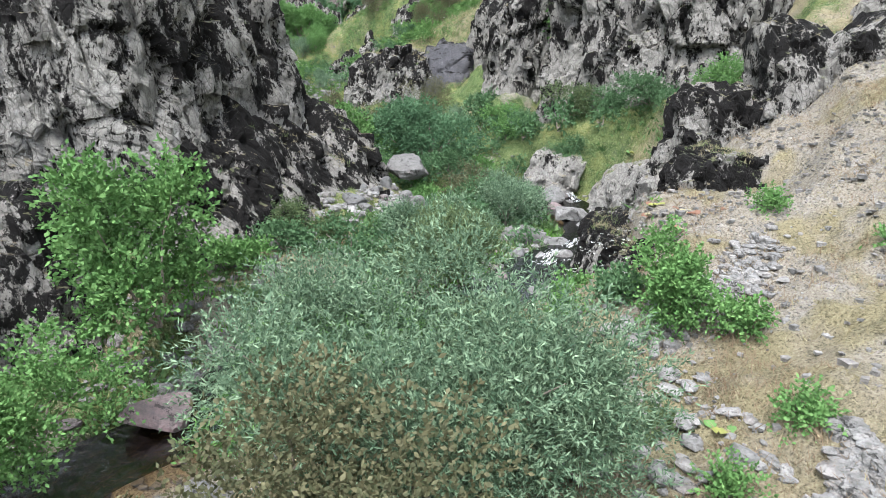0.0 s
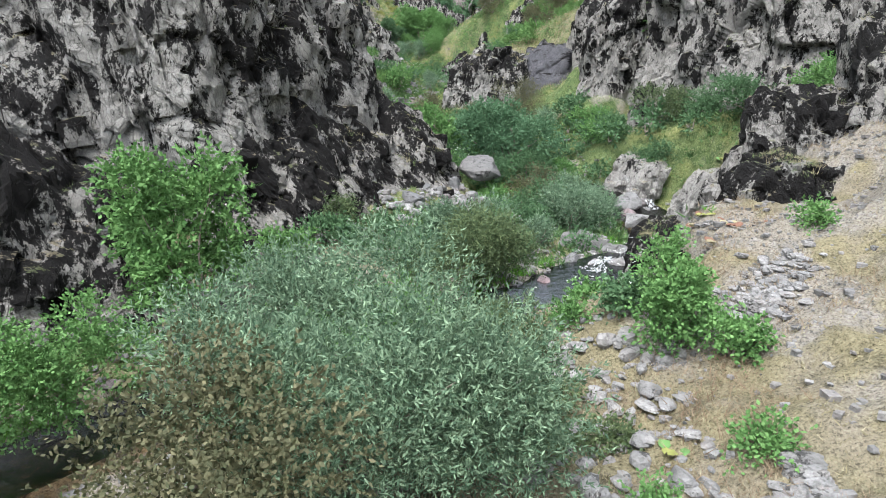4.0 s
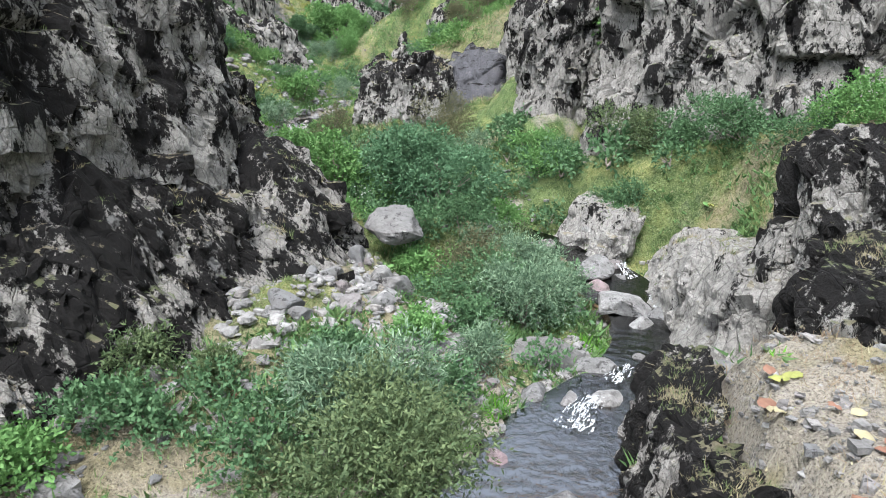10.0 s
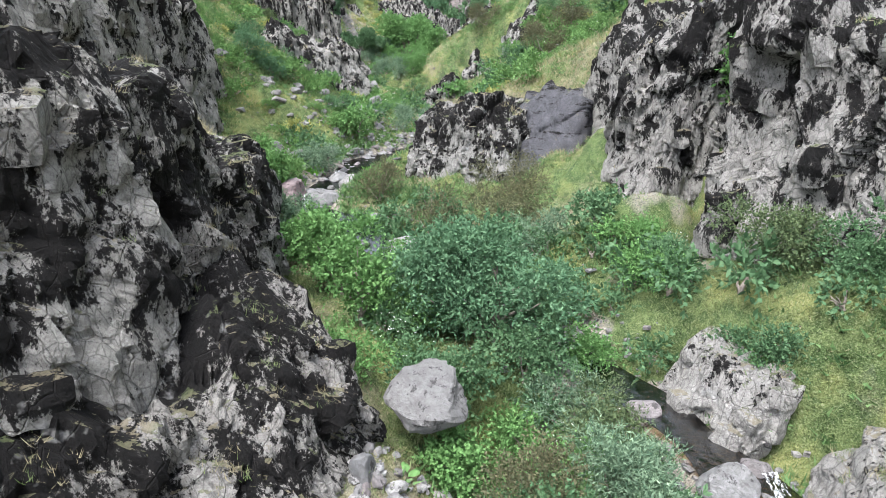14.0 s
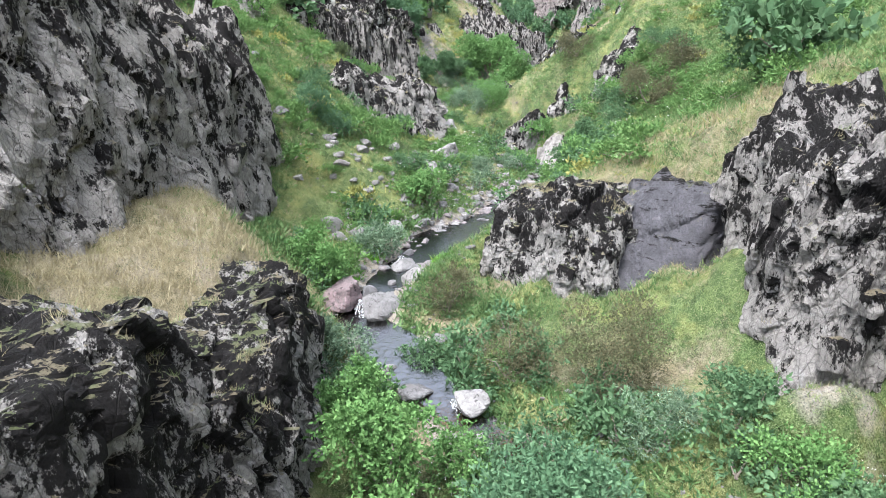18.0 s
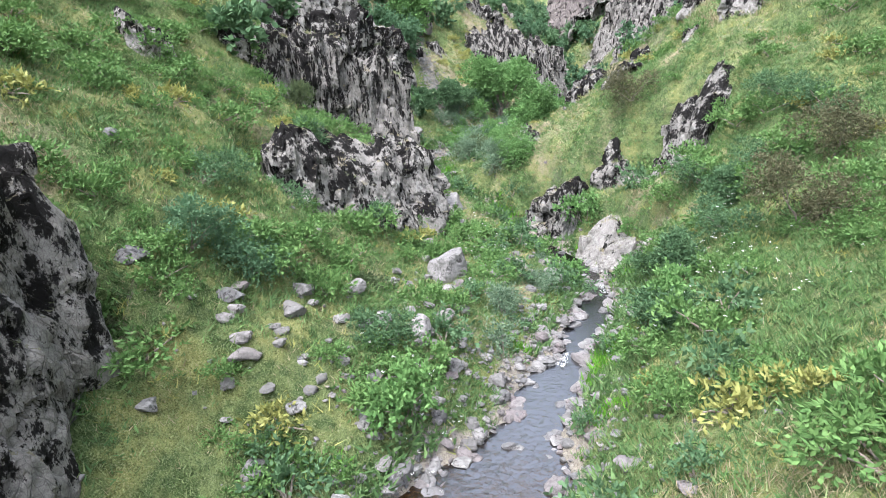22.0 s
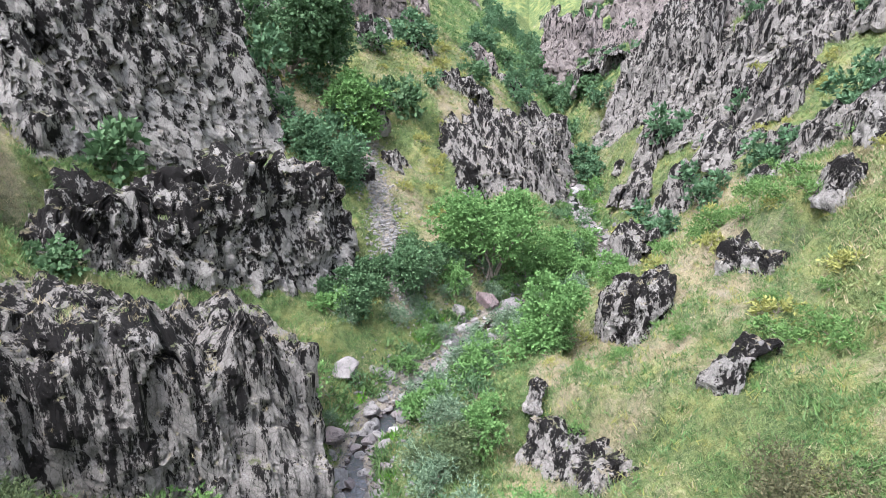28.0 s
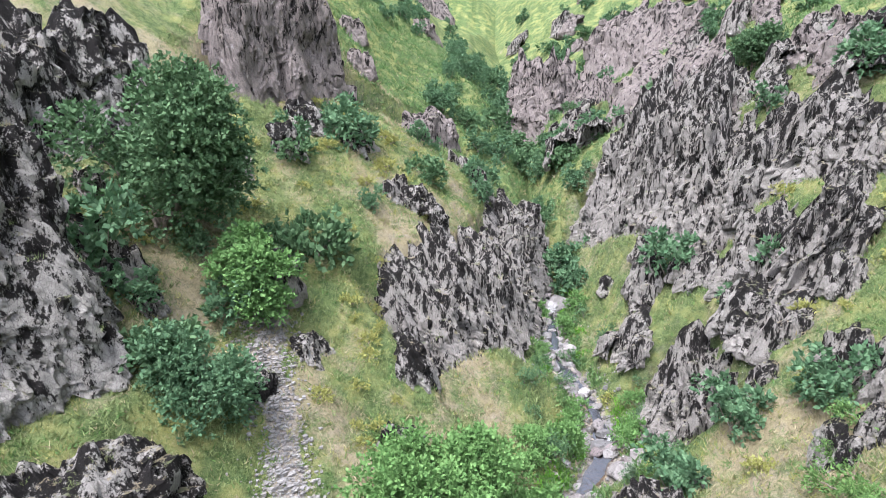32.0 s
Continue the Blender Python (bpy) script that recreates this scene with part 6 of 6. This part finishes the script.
# tufts on the ledges of the rocks
led = np.concatenate(LEDGES)
g6 = np.random.default_rng(5)
led = led[(led[:, 1] < 130) & (led[:, 2] > ground(led[:, 0], led[:, 1]) + 0.05)]
patchy = 1.6 * fbm(led * 1.3, 3, 77) - 0.35
led = led[g6.random(len(led)) < np.clip(patchy, 0, 1) * 0.7]
half = g6.random(len(led)) < 0.6
for sel, mat, nm, lb in ((half, BLADE_DRY, "dry_grass", "dry grass tufts on rock ledges"), (~half, BLADE_GREEN, "green_grass", "green grass tufts on rock ledges")):
    p = led[sel]
    grass(nm, lb, p[:, 0], p[:, 1], 0.11 + 0.0022 * p[:, 1], 0.004 + 0.0003 * p[:, 1], 16, mat, 9, lean=0.5, zs=p[:, 2])


# ---- white water ----
def foam(x, y, length, width, drop, seed):
    """A tumbling white sheet from upstream at x, y down along the stream."""
    a, b = np.meshgrid(np.linspace(0, 1, 90), np.linspace(-0.5, 0.5, 60), indexing="ij")
    a, b = a.ravel(), b.ravel()
    x2, z2, _ = creek(y - length)
    x1, z1, _ = creek(y)
    ang = math.atan2(float(x2 - x1), -length)
    px = x + np.sin(ang) * a * length + np.cos(ang) * b * width * (0.7 + 0.6 * a)
    py = y + np.cos(ang) * a * length - np.sin(ang) * b * width * (0.7 + 0.6 * a)
    z = np.interp(y - a * length, YT, TAB[1])
    s = a * a * (3 - 2 * a)
    pz = np.maximum(z, float(z2) + drop * (1 - s)) + 0.02 + 0.05 * fbm(np.stack([px, py, 0 * px], 1) * 5, 3, seed) * (1 - np.abs(b) * 1.6)
    pz = pz + 0.03 * fbm(np.stack([px, py, pz], 1) * 16, 2, seed + 3)
    tear = fbm(np.stack([a * length * 10, b * width * 34, 0 * a + seed], 1), 4, seed, 0.7) + 0.3 - 1.9 * np.abs(b) ** 1.4 - 0.5 * np.maximum(a - 0.6, 0)
    F = grid_faces(90, 60)
    F = F[tear[F].mean(1) > 0]
    me = fast_mesh("white_water", np.stack([px, py, pz + 0.03], 1), F, FOAM)
    return tagged(new("white_water", me), "white foaming water tumbling between stones", "water", "rapids of the stream", kind="stuff")


for k, (x, y, ln, wd, dr) in enumerate(((3.1, 16.0, 0.9, 0.55, 0.2), (3.9, 17.3, 0.6, 0.35, 0.1), (4.75, 22.7, 0.7, 0.4, 0.2), (5.2, 20.9, 0.6, 0.35, 0.1), (-9.7, 35.9, 0.7, 0.5, 0.4), (-4.9, 31.6, 0.5, 0.5, 0.2), (-9.9, 40.2, 0.7, 0.5, 0.25), (-7.7, 52.4, 0.8, 0.35, 0.15), (-7.2, 59.4, 0.7, 0.35, 0.2), (-19.4, 71.6, 1.9, 1.0, 1.4), (-18.6, 123.6, 1.2, 0.8, 0.6), (-13.4, 106.0, 1.0, 0.4, 0.15))):
    foam(x, y, ln, wd, dr, k)


# leafy herbs overhanging both banks
g8 = np.random.default_rng(88)
hy = np.concatenate([g8.uniform(5, 70, 5200), g8.uniform(70, 128, 4200)])
hx, hz, hw = creek(hy)
hx = hx + np.where(g8.random(len(hy)) < 0.5, -1, 1) * (hw * 0.92 + np.abs(g8.normal(0, 0.5, len(hy))) + 0.008 * np.abs(hy))
hk = fbm(xyz(hx, hy) * 0.7, 3, 91) > -0.1
grass("bank_herbs", "bright leafy herbs along the stream banks", hx[hk], hy[hk], 0.24 + 0.0025 * hy[hk], 0.05 + 0.0008 * hy[hk], 8, BLADE_LUSH, 21, lean=0.9)
hk = fbm(xyz(hx, hy) * 0.9, 3, 95) > 0.55
grass("bright_moss", "vivid green moss and grass cushions by the water", hx[hk], hy[hk], 0.22 + 0.002 * hy[hk], 0.03 + 0.0005 * hy[hk], 14, LEAF_BRIGHT, 22, lean=0.6)


# ---- flowers ----
def flowers(name, label, spots, n, spread, height, size, mat, seed):
    g11 = np.random.default_rng(seed)
    P = []
    for x, y in spots:
        k = int(n * g11.uniform(0.6, 1.3))
        px, py = x + g11.normal(0, spread, k), y + g11.normal(0, spread, k)
        P.append(xyz(px, py, ground(px, py) + height * g11.uniform(0.6, 1.2, k)))
    P = np.concatenate(P)
    heads = np.repeat(P, 7, 0) + g11.normal(0, size * 0.8, (len(P) * 7, 3)) * np.array([1, 1, 0.3])
    d = unit(g11.normal(0, 1, heads.shape) * np.array([1, 1, 0.35]))
    V, F = leaf_quads(heads, d, size, size * 0.8, g11)
    return tagged(new(name, fast_mesh(name, V, F, mat, False)), label, "flowers", kind="stuff")


flowers("white_flowers", "small white umbel flowers among the herbs", ((2.5, 10.6), (3.0, 10.4), (-3.2, 10.7), (-2.7, 10.2), (3.0, 28.4), (3.6, 28.9), (-2.6, 24.4), (-4.4, 28.2), (1.2, 23.4), (6.4, 27.2)), 26, 0.4, 0.75, 0.02, PETAL, 1)
flowers("white_flowers", "white umbel flowers on green slopes", ((-3.9, 54.8), (-3.6, 55.6), (-3.0, 53.0), (-4.8, 51.4), (-2.0, 50.2), (1.4, 46.4), (-10.6, 45.8), (-11.2, 47.2), (-5.2, 53.4), (-2.2, 57.5), (-20.6, 82.6), (-22.4, 84.2), (-19.2, 80.8), (-12.2, 58.4), (-13.4, 61.2), (-11.0, 104.0), (-9.4, 106.2), (-5.0, 108.5), (-6.2, 104.5)), 20, 0.7, 0.7, 0.034, PETAL, 2)
